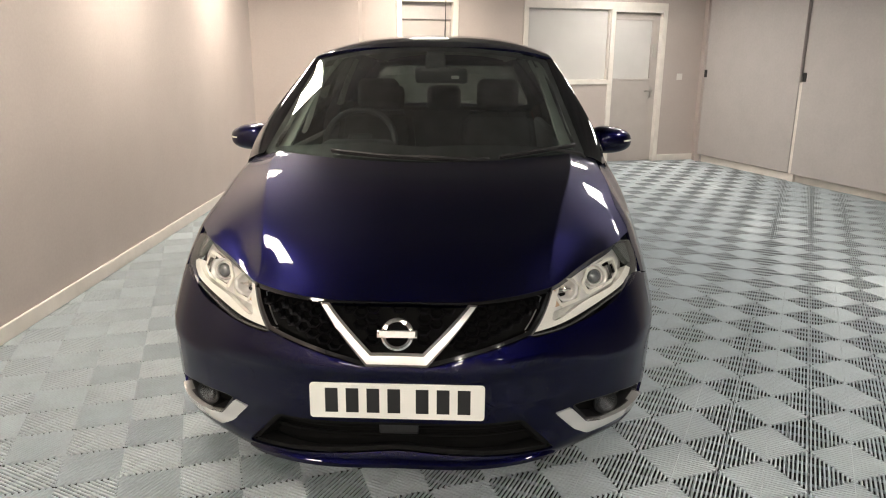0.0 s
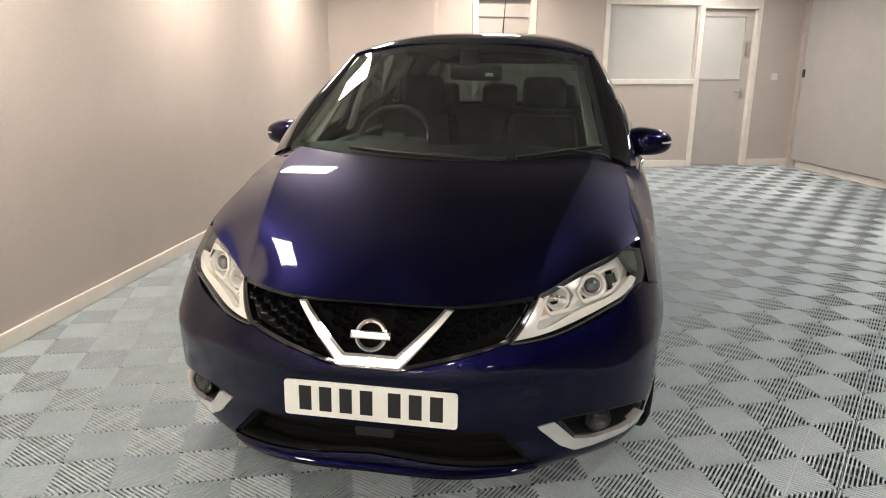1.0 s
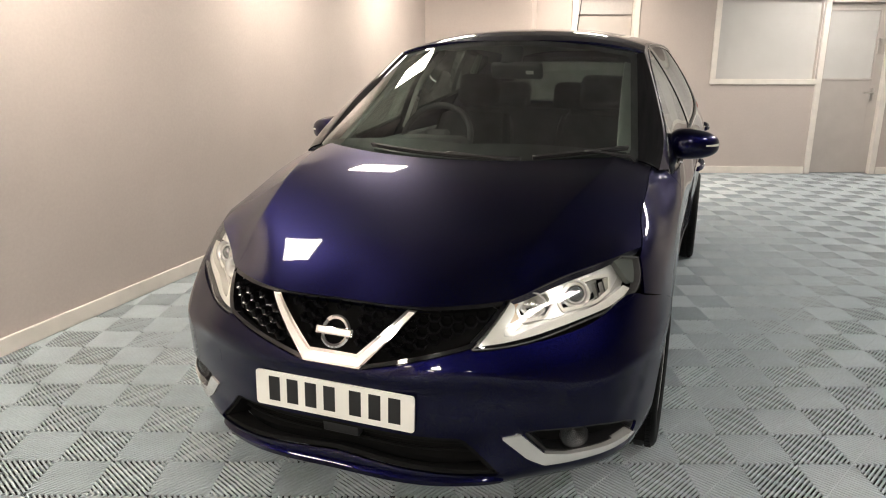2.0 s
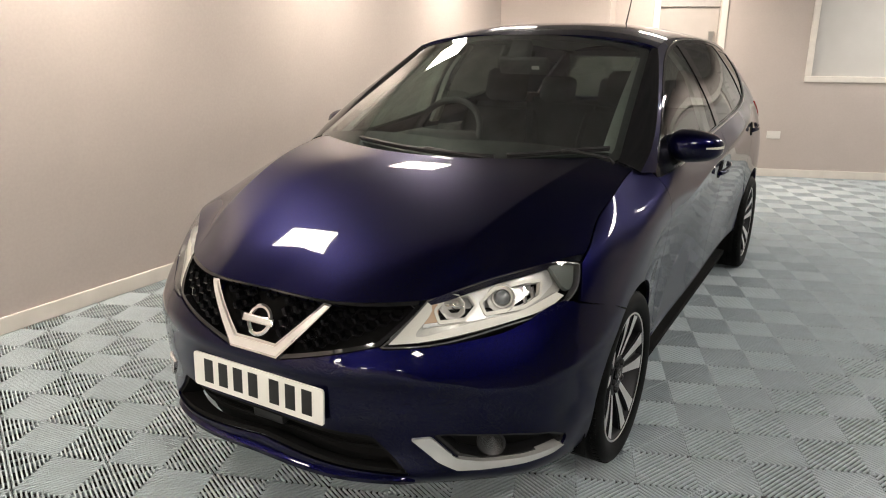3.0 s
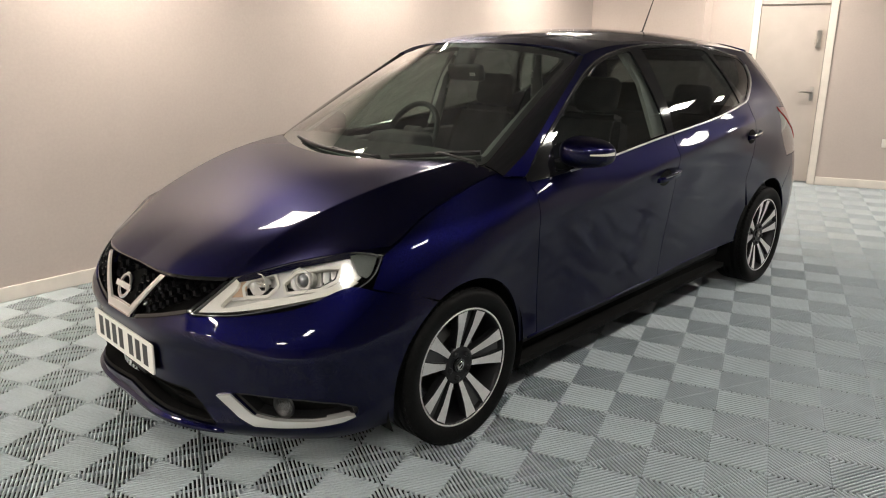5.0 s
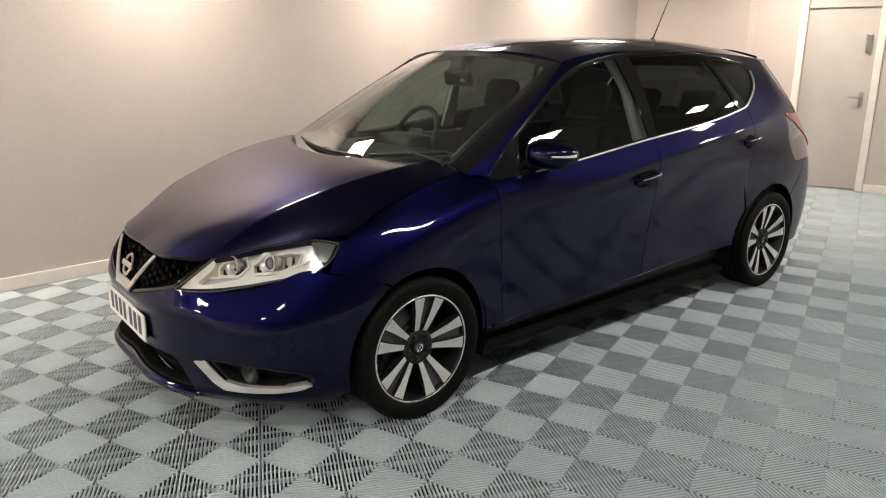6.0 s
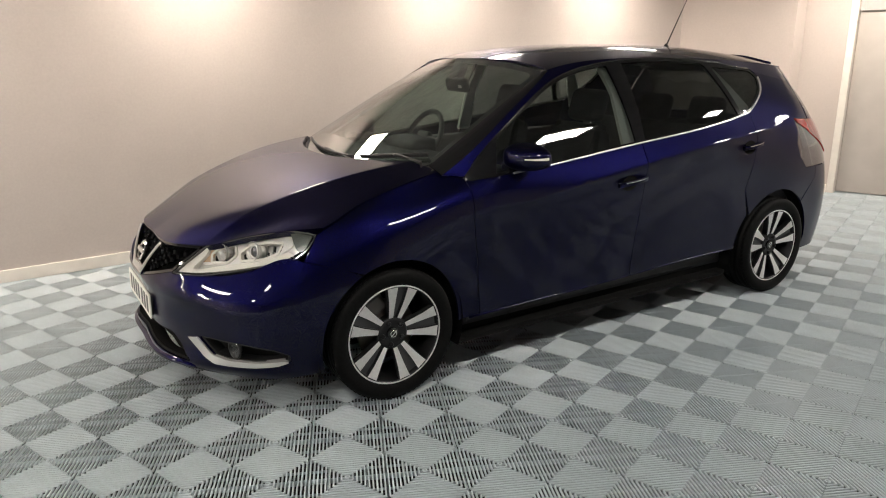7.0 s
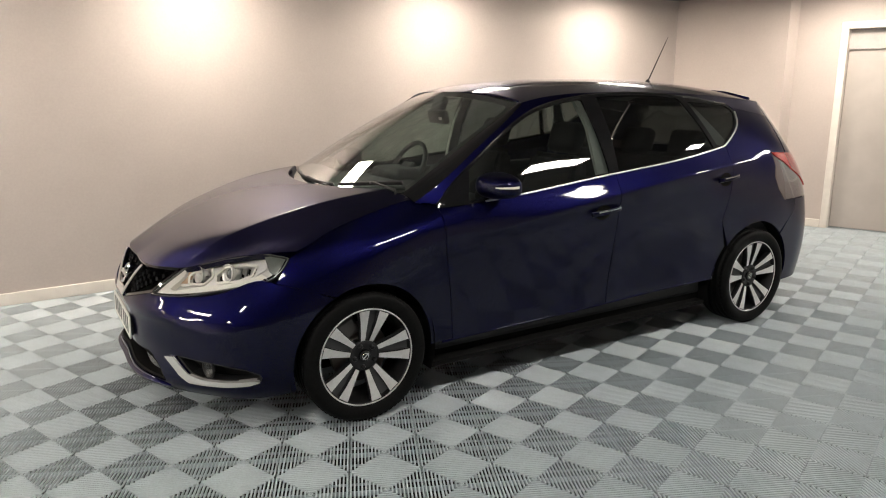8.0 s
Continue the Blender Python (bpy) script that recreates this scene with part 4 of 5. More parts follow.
nose_r = [(float(s_at(-0.25)), 0.655)] + [(float(s_at(y)), z) for y, z in arch(0, HUB_Z, R_F, 117, 200, 14)] + [(float(s_at(-0.34)), 0.20)]
low_lamp = flow([(1.065, 0.690), (1.035, 0.701), (0.84, 0.662), (0.62, 0.622), (0.42, 0.610)], 5)
half = [(0.0, 0.172)] + [(s, 0.172 + 0.012 * (s / 0.9) ** 2) for s in (0.2, 0.4, 0.6, 0.8, 0.95)]
half += nose_r[::-1] + [(float(s_at(-0.37)), 0.683)] + [tuple(q) for q in low_lamp] + [(0.408, 0.617), (0.232, 0.573), (0.10, 0.540)]
outline = half + [(-a, b) for a, b in half[:0:-1]]
panel("front_bumper", skin, outline, PAINT, car, [rounded(FOG, 0.02), rounded([(-a, b) for a, b in FOG], 0.02), rounded(INTAKE, 0.02)], cell=0.028, gap=0.0012, lip=0.02)

# dark shell behind all gaps
bm = bmesh.new()
shell_s = np.linspace(-LEN[-1], LEN[-1], 161)
for z0, z1 in ((0.18, 0.50), (0.50, 0.68)):
    for a, b in zip(shell_s, shell_s[1:]):
        c = skin(np.array([a, b, b, a]), np.array([z0, z0, z1, z1]), 0.075)
        if abs(a + b) / 2 < LEN[-1]:
            ym = c[:, 1].mean()
            if min(abs(ym), abs(ym - 2.7)) > 0.37 or abs(c[0, 0]) < 0.5:
                bm.faces.new([bm.verts.new(q) for q in c])
box(bm, (-0.62, -0.60, 0.175), (0.62, -0.36, 0.19))
box(bm, (-0.55, -0.38, 0.165), (0.55, 0.38, 0.19))
box(bm, (-0.82, 0.36, 0.165), (0.82, 2.33, 0.19))
box(bm, (-0.55, 2.3, 0.2), (0.55, 3.35, 0.22))
part("underbody", bm, LINER, car, "dark underbody and inner shell")
for y0, r0, sx in ((0, R_F + 0.02, 1), (0, R_F + 0.02, -1), (2.70, R_R + 0.02, 1), (2.70, R_R + 0.02, -1)):
    tmp = bmesh.new()
    n = 24
    pr = [[tmp.verts.new((sx * x, y0 + r0 * math.cos(math.pi * (i / n * 1.24 - 0.12)), HUB_Z + r0 * math.sin(math.pi * (i / n * 1.24 - 0.12)))) for i in range(n + 1)] for x in (0.50, 0.845)]
    for i in range(n):
        tmp.faces.new((pr[0][i], pr[0][i + 1], pr[1][i + 1], pr[1][i]))
    tmp.faces.new(pr[0])
    part("wheel_arch_liner", tmp, LINER, car, "black wheel arch liner")


# ---- wheels ----
def build_wheel(steer=0.0):
    bm = bmesh.new()
    lathe(bm, [(0.080, 0.232), (0.088, 0.231), (0.088, 0.222), (0.078, 0.216), (0.02, 0.208), (-0.08, 0.205), (-0.09, 0.23)], 64, mi=1, caps=False)
    lathe(bm, [(0.020, 0.078), (0.056, 0.074), (0.062, 0.064), (0.058, 0.050), (0.056, 0.036), (0.056, 0.0)], 40, mi=1)
    lathe(bm, [(0.086, 0.222), (0.0895, 0.2225), (0.0895, 0.2285), (0.086, 0.229)], 64, close=True, mi=0)
    rim = part("wheel", bm, [ALLOY, ALLOY_DARK], None, "ten-blade machined alloy wheel", False)
    # ten blades in pairs, from hub to rim: a dark casting with a machined face
    for twin in (0, 1):
        bm = bmesh.new()
        for mi, (w0, w1, w2, hx) in ((1, (0.013, 0.022, 0.031, -0.006)), (0, (0.010, 0.018, 0.0265, 0.0))):
            tmp = bmesh.new()
            rows = []
            for r, w, x in ((0.072, w0 * 1.1, 0.060), (0.11, w0 + (w1 - w0) * 0.45, 0.068), (0.16, w1, 0.078), (0.217, w2, 0.086)):
                o = (-0.006 if twin else 0.006) * (1 - r / 0.22)
                rows.append([tmp.verts.new((x + hx, o - w, r)), tmp.verts.new((x + hx, o + w * 0.9, r)), tmp.verts.new((x - 0.03 + hx, o + w * 0.7, r)), tmp.verts.new((x - 0.03 + hx, o - w * 0.8, r))])
            for r0, r1 in zip(rows, rows[1:]):
                for i in range(4):
                    tmp.faces.new((r0[i], r0[(i + 1) % 4], r1[(i + 1) % 4], r1[i]))
            tmp.faces.new(rows[0])
            tmp.faces.new(rows[-1])
            bmesh.ops.recalc_face_normals(tmp, faces=tmp.faces[:])
            for fc in tmp.faces:
                fc.material_index = 0 if mi == 0 and fc.normal.x > 0.8 else 1
            join(bm, tmp)
        first = part("spoke", bm, [ALLOY, ALLOY_DARK], rim)
        for k in range(5):
            ob = first if k == 0 else new("spoke", first.data)
            ob.parent = rim
            ob.matrix_basis = Matrix.Rotation(radians(72 * k + (13.2 if twin else -13.2) + 90), 4, "X")
    # recessed dark web between the two blades of a pair
    bm = bmesh.new()
    tmp = bmesh.new()
    rows = [[tmp.verts.new((x + d, s * w, r)) for d in (0, -0.02) for s in (-1, 1)] for r, w, x in ((0.06, 0.018, 0.045), (0.13, 0.028, 0.052), (0.215, 0.045, 0.066))]
    for r0, r1 in zip(rows, rows[1:]):
        for i, j in ((0, 1), (1, 3), (3, 2), (2, 0)):
            tmp.faces.new((r0[i], r0[j], r1[j], r1[i]))
    bmesh.ops.recalc_face_normals(tmp, faces=tmp.faces[:])
    join(bm, tmp)
    web = part("spoke_web", bm, WEB_GREY, rim, "dark grey web between two blades")
    for k in range(5):
        ob = web if k == 0 else new("spoke_web", web.data)
        ob.parent = rim
        ob.matrix_basis = Matrix.Rotation(radians(72 * k + 90), 4, "X")
    bm = bmesh.new()
    side = [(0.076, 0.222), (0.090, 0.232), (0.096, 0.245), (0.102, 0.264), (0.101, 0.281), (0.094, 0.294), (0.080, 0.3015)]
    grooves = []
    for x in (0.062, 0.022, -0.022, -0.062):
        grooves += [(x + 0.006, 0.3026), (x + 0.004, 0.295), (x - 0.004, 0.295), (x - 0.006, 0.3026)]
    lathe(bm, side + grooves + [(-x, r) for x, r in side[::-1]], 72, caps=False)
    # tread blocks on the shoulder
    for k in range(72):
        a = 2 * math.pi * k / 72
        box(bm, (0.064, -0.0085, 0.2995), (0.086, 0.0085, 0.3032), 0.002, Matrix.Rotation(a, 4, "X"), 1)
    tyre = part("tyre", bm, RUBBER, rim, "black road tyre", False)
    bm = bmesh.new()
    lathe(bm, [(-0.02, 0.14), (0.0, 0.14), (0.002, 0.138), (0.002, 0.075), (0.02, 0.07), (0.02, 0.0)], 48)
    part("brake_disc", bm, DISC, rim, "worn grey brake disc")
    bm = bmesh.new()
    box(bm, (-0.045, 0.10, -0.06), (0.030, 0.19, 0.06), 0.015, Matrix.Rotation(radians(78), 4, "X"))
    part("brake_caliper", bm, CASTING, rim, "dark brake caliper")
    bm = bmesh.new()
    lathe(bm, [(0.055, 0.029), (0.066, 0.028), (0.068, 0.024), (0.068, 0.0)], 32)
    cap = part("centre_cap", bm, BLACK_GLOSS, rim, "dark centre cap with a silver ring")
    bm = bmesh.new()
    lathe(bm, [(0.068, 0.0125), (0.0705, 0.0125), (0.0705, 0.0165), (0.068, 0.0165)], 28, close=True)
    box(bm, (0.068, -0.019, -0.0032), (0.071, 0.019, 0.0032), 0.001)
    ring = part("cap_emblem", bm, CHROME, rim, "small silver ring emblem")
    for k in range(5):
        bm = bmesh.new()
        a = radians(72 * k + 90 + 36)
        lathe(bm, [(0.045, 0.0125), (0.068, 0.0115), (0.071, 0.008), (0.071, 0.0)], 6, m=Matrix.Rotation(a, 4, "X") @ Matrix.Translation((0, 0, 0.052)))
        part("wheel_nut", bm, ALLOY_DARK, rim)
    return rim


W1 = build_wheel()
W1.parent = car
W1.matrix_basis = Matrix.Translation((0.772, 0, HUB_Z)) @ Matrix.Rotation(radians(42), 4, "X")
for x, y, turn, spin in ((0.80, 2.70, 0, 55), (-0.772, 0, 180, 33), (-0.80, 2.70, 180, 51)):
    copy_thing(W1, Matrix.Translation((x, y, HUB_Z)) @ Matrix.Rotation(radians(turn), 4, "Z") @ Matrix.Rotation(radians(spin), 4, "X"))


# ---- nose: grille, badge, plate, intake ----
def deep(d):
    return lambda s, z: skin(s, z, d)


def skin_frame(s, z, d=0.0, side=1):
    """A pose on the skin: x along it, z out of it."""
    p = skin(s, z, d) * (side, 1, 1)
    n = out_of(skin, np.float64(s), np.float64(z), side)
    n = Vector(n)
    x = Vector((0, 0, 1)).cross(n).normalized()
    y = n.cross(x)
    return Matrix(((x.x, y.x, n.x, p[0]), (x.y, y.y, n.y, p[1]), (x.z, y.z, n.z, p[2]), (0, 0, 0, 1)))


grille = panel("grille", deep(0.045), GRILLE, LINER, car, gap=0.0, lip=0.0, label="black honeycomb grille")
ring_in = shrink(rounded(resample(GRILLE, 0.05), 0.01), 0.011)
panel("grille_surround", deep(0.004), GRILLE, BLACK_GLOSS, grille, [ring_in], gap=0.0, lip=0.03, label="gloss black grille surround")
VEE_OUT = [(0.243, 0.707), (0.213, 0.709), (0.075, 0.579), (-0.075, 0.579), (-0.213, 0.709), (-0.243, 0.707), (-0.090, 0.543), (0.090, 0.543)]
panel("chrome_vee", deep(-0.006), VEE_OUT, CHROME, grille, gap=0.0, lip=0.035, cell=0.02, label="chrome V-shaped bar")
panel("chrome_vee_edge", deep(-0.010), [(0.236, 0.704), (0.219, 0.705), (0.079, 0.572), (-0.079, 0.572), (-0.219, 0.705), (-0.236, 0.704), (-0.087, 0.550), (0.087, 0.550)], SILVER, grille, gap=0.0, lip=0.004, cell=0.02, label="raised face of the chrome bar")
cw, ch = 0.050, 0.0285
for i in range(-13, 14):
    for j in range(-1, 9):
        c = np.array((i * cw * 0.75, 0.548 + j * ch + (ch / 2 if i % 2 else 0)))
        corner = c + 0.93 * np.array([(math.cos(radians(60 * k)) * cw / 2, math.sin(radians(60 * k)) * ch / 1.732) for k in range(6)])
        if not inside(corner, [ring_in]).all():
            continue
        if abs(c[0]) < 0.075 and abs(c[1] - 0.627) < 0.06:
            continue
        vx = 0.075 + (c[1] - 0.579) / 0.13 * 0.138
        if abs(abs(c[0]) - vx - 0.012) < 0.030:
            continue
        slim = c + (corner - c) * 0.80
        bm = bmesh.new()
        a = [bm.verts.new(p) for p in skin(corner[:, 0], corner[:, 1], 0.010)]
        b = [bm.verts.new(p) for p in skin(slim[:, 0], slim[:, 1], 0.018)]
        d = [bm.verts.new(p) for p in skin(slim[:, 0], slim[:, 1], 0.042)]
        for k in range(6):
            m = (k + 1) % 6
            bm.faces.new((a[k], a[m], b[m], b[k]))
            bm.faces.new((b[k], b[m], d[m], d[k]))
        part("grille_cell", bm, GRILLE_BLACK, grille)
fr = skin_frame(0.0, 0.627, -0.004)
bm = bmesh.new()
lathe(bm, [(0.0, 0.034), (0.006, 0.033), (0.011, 0.036), (0.012, 0.043), (0.008, 0.0485), (0.0, 0.0485)], 56, "Z", close=True, m=fr)
box(bm, (-0.060, -0.012, 0.0), (0.060, 0.012, 0.016), 0.003, fr)
badge = part("badge", bm, CHROME, car, "round chrome badge with a cross bar", True)
bm = bmesh.new()
box(bm, (-0.053, -0.008, 0.0150), (0.053, 0.008, 0.0168), 0.0006, fr)
part("badge_inlay", bm, SILVER, badge, "grey inlay of the cross bar")

# number plate: white reflective plate, its characters as plain bars
pm = pose(0, -0.8915, 0.4305, 90 - 2, 0, 0)
bm = bmesh.new()
prism(bm, rounded([(-0.26, -0.0555), (0.26, -0.0555), (0.26, 0.0555), (-0.26, 0.0555)], 0.012), 0.0, 0.006, pm, 0.0008)
plate = part("number_plate", bm, PLATE, car, "white rectangular number plate with black bars")
bm = bmesh.new()
box(bm, (-0.24, -0.045, -0.012), (0.24, 0.045, -0.001), 0.004, pm)
part("plate_holder", bm, BLACK_PLASTIC, plate, "black plate holder")
for k, x in enumerate((-0.195, -0.133, -0.071, -0.009, 0.075, 0.137, 0.199)):
    bm = bmesh.new()
    box(bm, (x - 0.019, -0.037, 0.0055), (x + 0.019, 0.040, 0.0068), 0.0004, pm)
    part("plate_bar", bm, INK, plate)
bm = bmesh.new()
box(bm, (-0.05, -0.0515, 0.0055), (0.03, -0.0485, 0.0064), 0.0002, pm)
part("plate_footer", bm, LAMP_GREY, plate)

intake = panel("lower_intake", deep(0.085), INTAKE, LINER, car, gap=0.0, lip=0.0, label="black lower air intake")
panel("intake_edge", deep(0.008), [(a * 1.01, b) for a, b in INTAKE], LINER, intake, [shrink(rounded(resample(INTAKE, 0.05), 0.02), 0.012)], gap=0.0, lip=0.07)
for z in (0.282, 0.305, 0.328):
    w = 0.46 - (z - 0.24) * 0.8
    bm = bmesh.new()
    line = np.linspace(-w, w, 24)
    p = skin(line, np.full(24, z), 0.055)
    tube(bm, p, 0.005, 6)
    part("intake_bar", bm, LINER, intake)
fr = skin_frame(0.0, 0.318, 0.05)
bm = bmesh.new()
box(bm, (-0.06, -0.018, 0), (0.06, 0.02, 0.03), 0.004, fr)
part("intake_sensor", bm, BLACK_PLASTIC, intake)
lip_s = np.linspace(-0.505, 0.505, 40)
lip_z = 0.2225 - 0.012 * (np.abs(lip_s) / 0.505) ** 10
strip("bumper_lip", skin(lip_s, lip_z, 0.004 + 0.012 * (np.abs(lip_s) / 0.505) ** 12), out_of(skin, lip_s, lip_z), 0.026, 0.016, PAINT, car, "raised lip along the lower bumper")

def housing(d, side, grow=1.0):
    """The mirror housing's surface in a direction d."""
    q = Vector(d)
    q /= (abs(q.x) ** 2.8 + abs(q.y) ** 2.4 + abs(q.z) ** 3.0) ** (1 / 2.8)
    q *= grow
    t = (q.x + 1) / 2
    return (side * (0.783 + 0.205 * t), 0.700 + (0.085 if q.y > 0 else 0.125) * q.y * (1 - 0.35 * t) + 0.035 * t, 1.034 + 0.068 * q.z * (1 - 0.30 * t ** 2) - 0.008 * t)


# ---- lamps, fog pockets ----
CHAMBERS = [resample(rounded(q, 0.008), 0.01) for q in ([(0.578, 0.660), (0.660, 0.664), (0.698, 0.698), (0.676, 0.731), (0.597, 0.720), (0.563, 0.692)],
                                                        [(0.724, 0.674), (0.87, 0.689), (0.952, 0.713), (0.982, 0.755), (0.90, 0.756), (0.76, 0.740), (0.709, 0.706)])]
for side in (1, -1):
    bowl = panel("headlamp", deep(0.058), LAMP, LAMP_BOWL, car, CHAMBERS, gap=0.0, lip=0.0, side=side, label="clear headlamp with chrome reflectors and cream light guide")
    rim_in = shrink(resample(LAMP, 0.02), 0.0045)
    panel("lamp_wall", deep(0.004), LAMP, LAMP_EDGE, bowl, [rim_in], gap=0.0006, lip=0.035, side=side, label="dark lamp housing edge")
    lens = panel("lens", deep(0.0), LAMP, CLEAR, bowl, gap=0.001, lip=0.004, side=side, label="clear lens")
    lens.visible_shadow = False
    # light guide along the lower edge, widening towards the nose
    low = flow([(0.432, 0.617), (0.62, 0.632), (0.845, 0.669), (0.99, 0.698), (1.03, 0.712)], 6)
    high = flow([(1.005, 0.724), (0.97, 0.716), (0.84, 0.686), (0.62, 0.652), (0.510, 0.645), (0.555, 0.708), (0.540, 0.718)], 6)
    panel("light_guide", deep(0.018), np.concatenate([low, high]), LIGHT_GUIDE, bowl, gap=0.0, lip=0.03, side=side, cell=0.02, label="cream light guide")
    # dark upper trim
    up = flow([(0.56, 0.727), (0.75, 0.769), (0.90, 0.789), (1.02, 0.798), (1.10, 0.786)], 6)
    dn = flow([(1.085, 0.779), (1.0, 0.784), (0.88, 0.775), (0.74, 0.755), (0.60, 0.729)], 6)
    panel("upper_trim", deep(0.03), np.concatenate([up, dn]), BLACK_PLASTIC, bowl, gap=0.0, lip=0.02, side=side, cell=0.02, label="dark upper trim")
    panel("amber_lamp", deep(0.04), rounded([(0.500, 0.658), (0.575, 0.662), (0.575, 0.706), (0.553, 0.704)], 0.006), AMBER, bowl, gap=0.0, lip=0.01, side=side, cell=0.02, label="amber indicator")
    panel("bezel", deep(0.045), rounded([(0.525, 0.648), (0.70, 0.659), (0.95, 0.703), (1.03, 0.738), (1.03, 0.775), (0.88, 0.763), (0.72, 0.743), (0.585, 0.724)], 0.01), SILVER, bowl, gap=0.0, lip=0.01, side=side, cell=0.02,
          holes=CHAMBERS, label="satin silver bezel")
    outer = np.concatenate([flow([(1.02, 0.796), (1.06, 0.800), (1.128, 0.786)], 5), flow([(1.092, 0.742), (1.06, 0.722), (1.04, 0.735)], 4)])
    panel("outer_trim", deep(0.022), outer, LAMP_SMOKE, bowl, gap=0.0, lip=0.02, side=side, cell=0.02, label="dark outer end of the lamp")
    for k in (0.0, 0.04):
        panel("reflector_fin", deep(0.032), [(0.878 + k, 0.700 + 0.33 * k), (0.886 + k, 0.702 + 0.33 * k), (0.892 + k, 0.742), (0.884 + k, 0.741)], CHROME, bowl, gap=0.0, lip=0.02, side=side, cell=0.02, label="chrome fin of the lamp reflector")
    for hole in CHAMBERS:
        panel("chamber_back", deep(0.088), shrink(hole, -0.006), REFLECTOR, bowl, gap=0.0, lip=0.0, side=side, cell=0.02, label="bright back of the lamp chamber")
        panel("chamber_frame", deep(0.036), shrink(hole, -0.003), LIGHT_GUIDE, bowl, [shrink(hole, 0.006)], gap=0.0, lip=0.025, side=side, cell=0.015, label="pale frame round the lamp chamber")
    for (s, z, r, d, kind) in ((0.630, 0.695, 0.040, 0.058, 0), (0.802, 0.711, 0.043, 0.060, 1)):
        fr = skin_frame(s, z, d, side)
        # the lamps look straight ahead
        ahead = Vector((0.22 * side, -0.93, 0.18)).normalized()
        x = Vector((0, 0, 1)).cross(ahead).normalized()
        y = ahead.cross(x)
        c = fr.translation
        fr = Matrix(((x.x, y.x, ahead.x, c.x), (x.y, y.y, ahead.y, c.y), (x.z, y.z, ahead.z, c.z), (0, 0, 0, 1)))
        bm = bmesh.new()
        prof = [(0.026, r), (0.030, r * 0.98), (0.012, r * 0.80), (-0.010, r * 0.62), (-0.022, r * 0.35), (-0.025, 0.0)]
        lathe(bm, prof, 8 if not kind else 40, "Z", m=fr @ Matrix.Rotation(radians(22.5), 4, "Z"), caps=False)
        cup = part("reflector" if not kind else "projector_ring", bm, REFLECTOR, bowl, "faceted chrome reflector" if not kind else "chrome projector surround")
        bm = bmesh.new()
        if kind:
            lathe(bm, [(-0.02, 0.030), (0.014, 0.030), (0.020, 0.028), (0.016, 0.025)], 40, "Z", m=fr, caps=False)
            part("projector_collar", bm, SILVER, bowl, "satin projector collar")
            bm = bmesh.new()
            lathe(bm, [(0.010, 0.025), (0.018, 0.022), (0.024, 0.016), (0.027, 0.008), (0.028, 0.0)], 32, "Z", m=fr)
            part("projector_lens", bm, mat("projector_glass", (0.16, 0.17, 0.18), 0.04, 0.6, Coat_Weight=1.0), bowl, "dark glass projector lens")
        else:
            lathe(bm, [(-0.02, 0.012), (0.006, 0.011), (0.012, 0.006), (0.013, 0.0)], 20, "Z", m=fr)
            box(bm, (-0.028, -0.005, -0.004), (0.028, 0.003, 0.010), 0.002, fr)
            part("bulb_shield", bm, CHROME, bowl, "chrome bulb shield", True)
    # fog lamp pocket with its chrome angle
    pocket = panel("fog_pocket", deep(0.06), FOG, LINER, car, gap=0.0, lip=0.0, side=side, label="black fog lamp pocket")
    panel("pocket_wall", deep(0.010), FOG, BLACK_PLASTIC, pocket, [shrink(resample(FOG, 0.02), 0.010)], gap=0.0, lip=0.055, side=side)
    trim = [(0.498, 0.350), (0.556, 0.358), (0.628, 0.288), (0.70, 0.275), (0.83, 0.275), (0.955, 0.284), (0.978, 0.276), (0.93, 0.262), (0.83, 0.253), (0.70, 0.247), (0.632, 0.248), (0.575, 0.278)]
    panel("chrome_trim", deep(-0.007), rounded(trim, 0.008, 3), BRIGHT_TRIM, pocket, gap=0.0, lip=0.03, side=side, cell=0.015, label="angled chrome fog lamp trim")
    fr = skin_frame(0.735, 0.322, 0.030, side)
    ahead = Vector((0.30 * side, -0.95, 0.0)).normalized()
    x = Vector((0, 0, 1)).cross(ahead).normalized()
    y = ahead.cross(x)
    c = fr.translation
    fr = Matrix(((x.x, y.x, ahead.x, c.x), (x.y, y.y, ahead.y, c.y), (x.z, y.z, ahead.z, c.z), (0, 0, 0, 1)))
    bm = bmesh.new()
    lathe(bm, [(0.01, 0.042), (0.018, 0.041), (0.018, 0.036), (-0.01, 0.020), (-0.02, 0.0)], 36, "Z", m=fr, caps=False)
    fog = part("fog_lamp", bm, ALLOY_DARK, pocket, "round clear fog lamp")
    bm = bmesh.new()
    lathe(bm, [(0.012, 0.037), (0.018, 0.030), (0.022, 0.015), (0.023, 0.0)], 32, "Z", m=fr, caps=False)
    g = part("fog_lens", bm, CLEAR, pocket, "clear fog lamp lens")
    g.visible_shadow = False

    # washer cover, a thin groove outline on the bumper
    loop = rounded([(0.46, 0.488), (0.565, 0.490), (0.565, 0.440), (0.46, 0.435)], 0.02)
    panel("washer_cover", deep(-0.0006), loop, PAINT, car, gap=0.0, lip=0.003, side=side)

    # ---- door mirrors ----
    bm = bmesh.new()
    tmp = bmesh.new()
    bmesh.ops.create_uvsphere(tmp, u_segments=40, v_segments=24, radius=1)
    for v in tmp.verts:
        v.co = housing(v.co, side)
        if v.co.y > 0.765:
            v.co.y = 0.765
    bmesh.ops.recalc_face_normals(tmp, faces=tmp.faces[:])
    for f in tmp.faces:
        f.smooth = True
    join(bm, tmp)
    mirror = part("door_mirror", bm, PAINT, car, "dark blue door mirror housing")
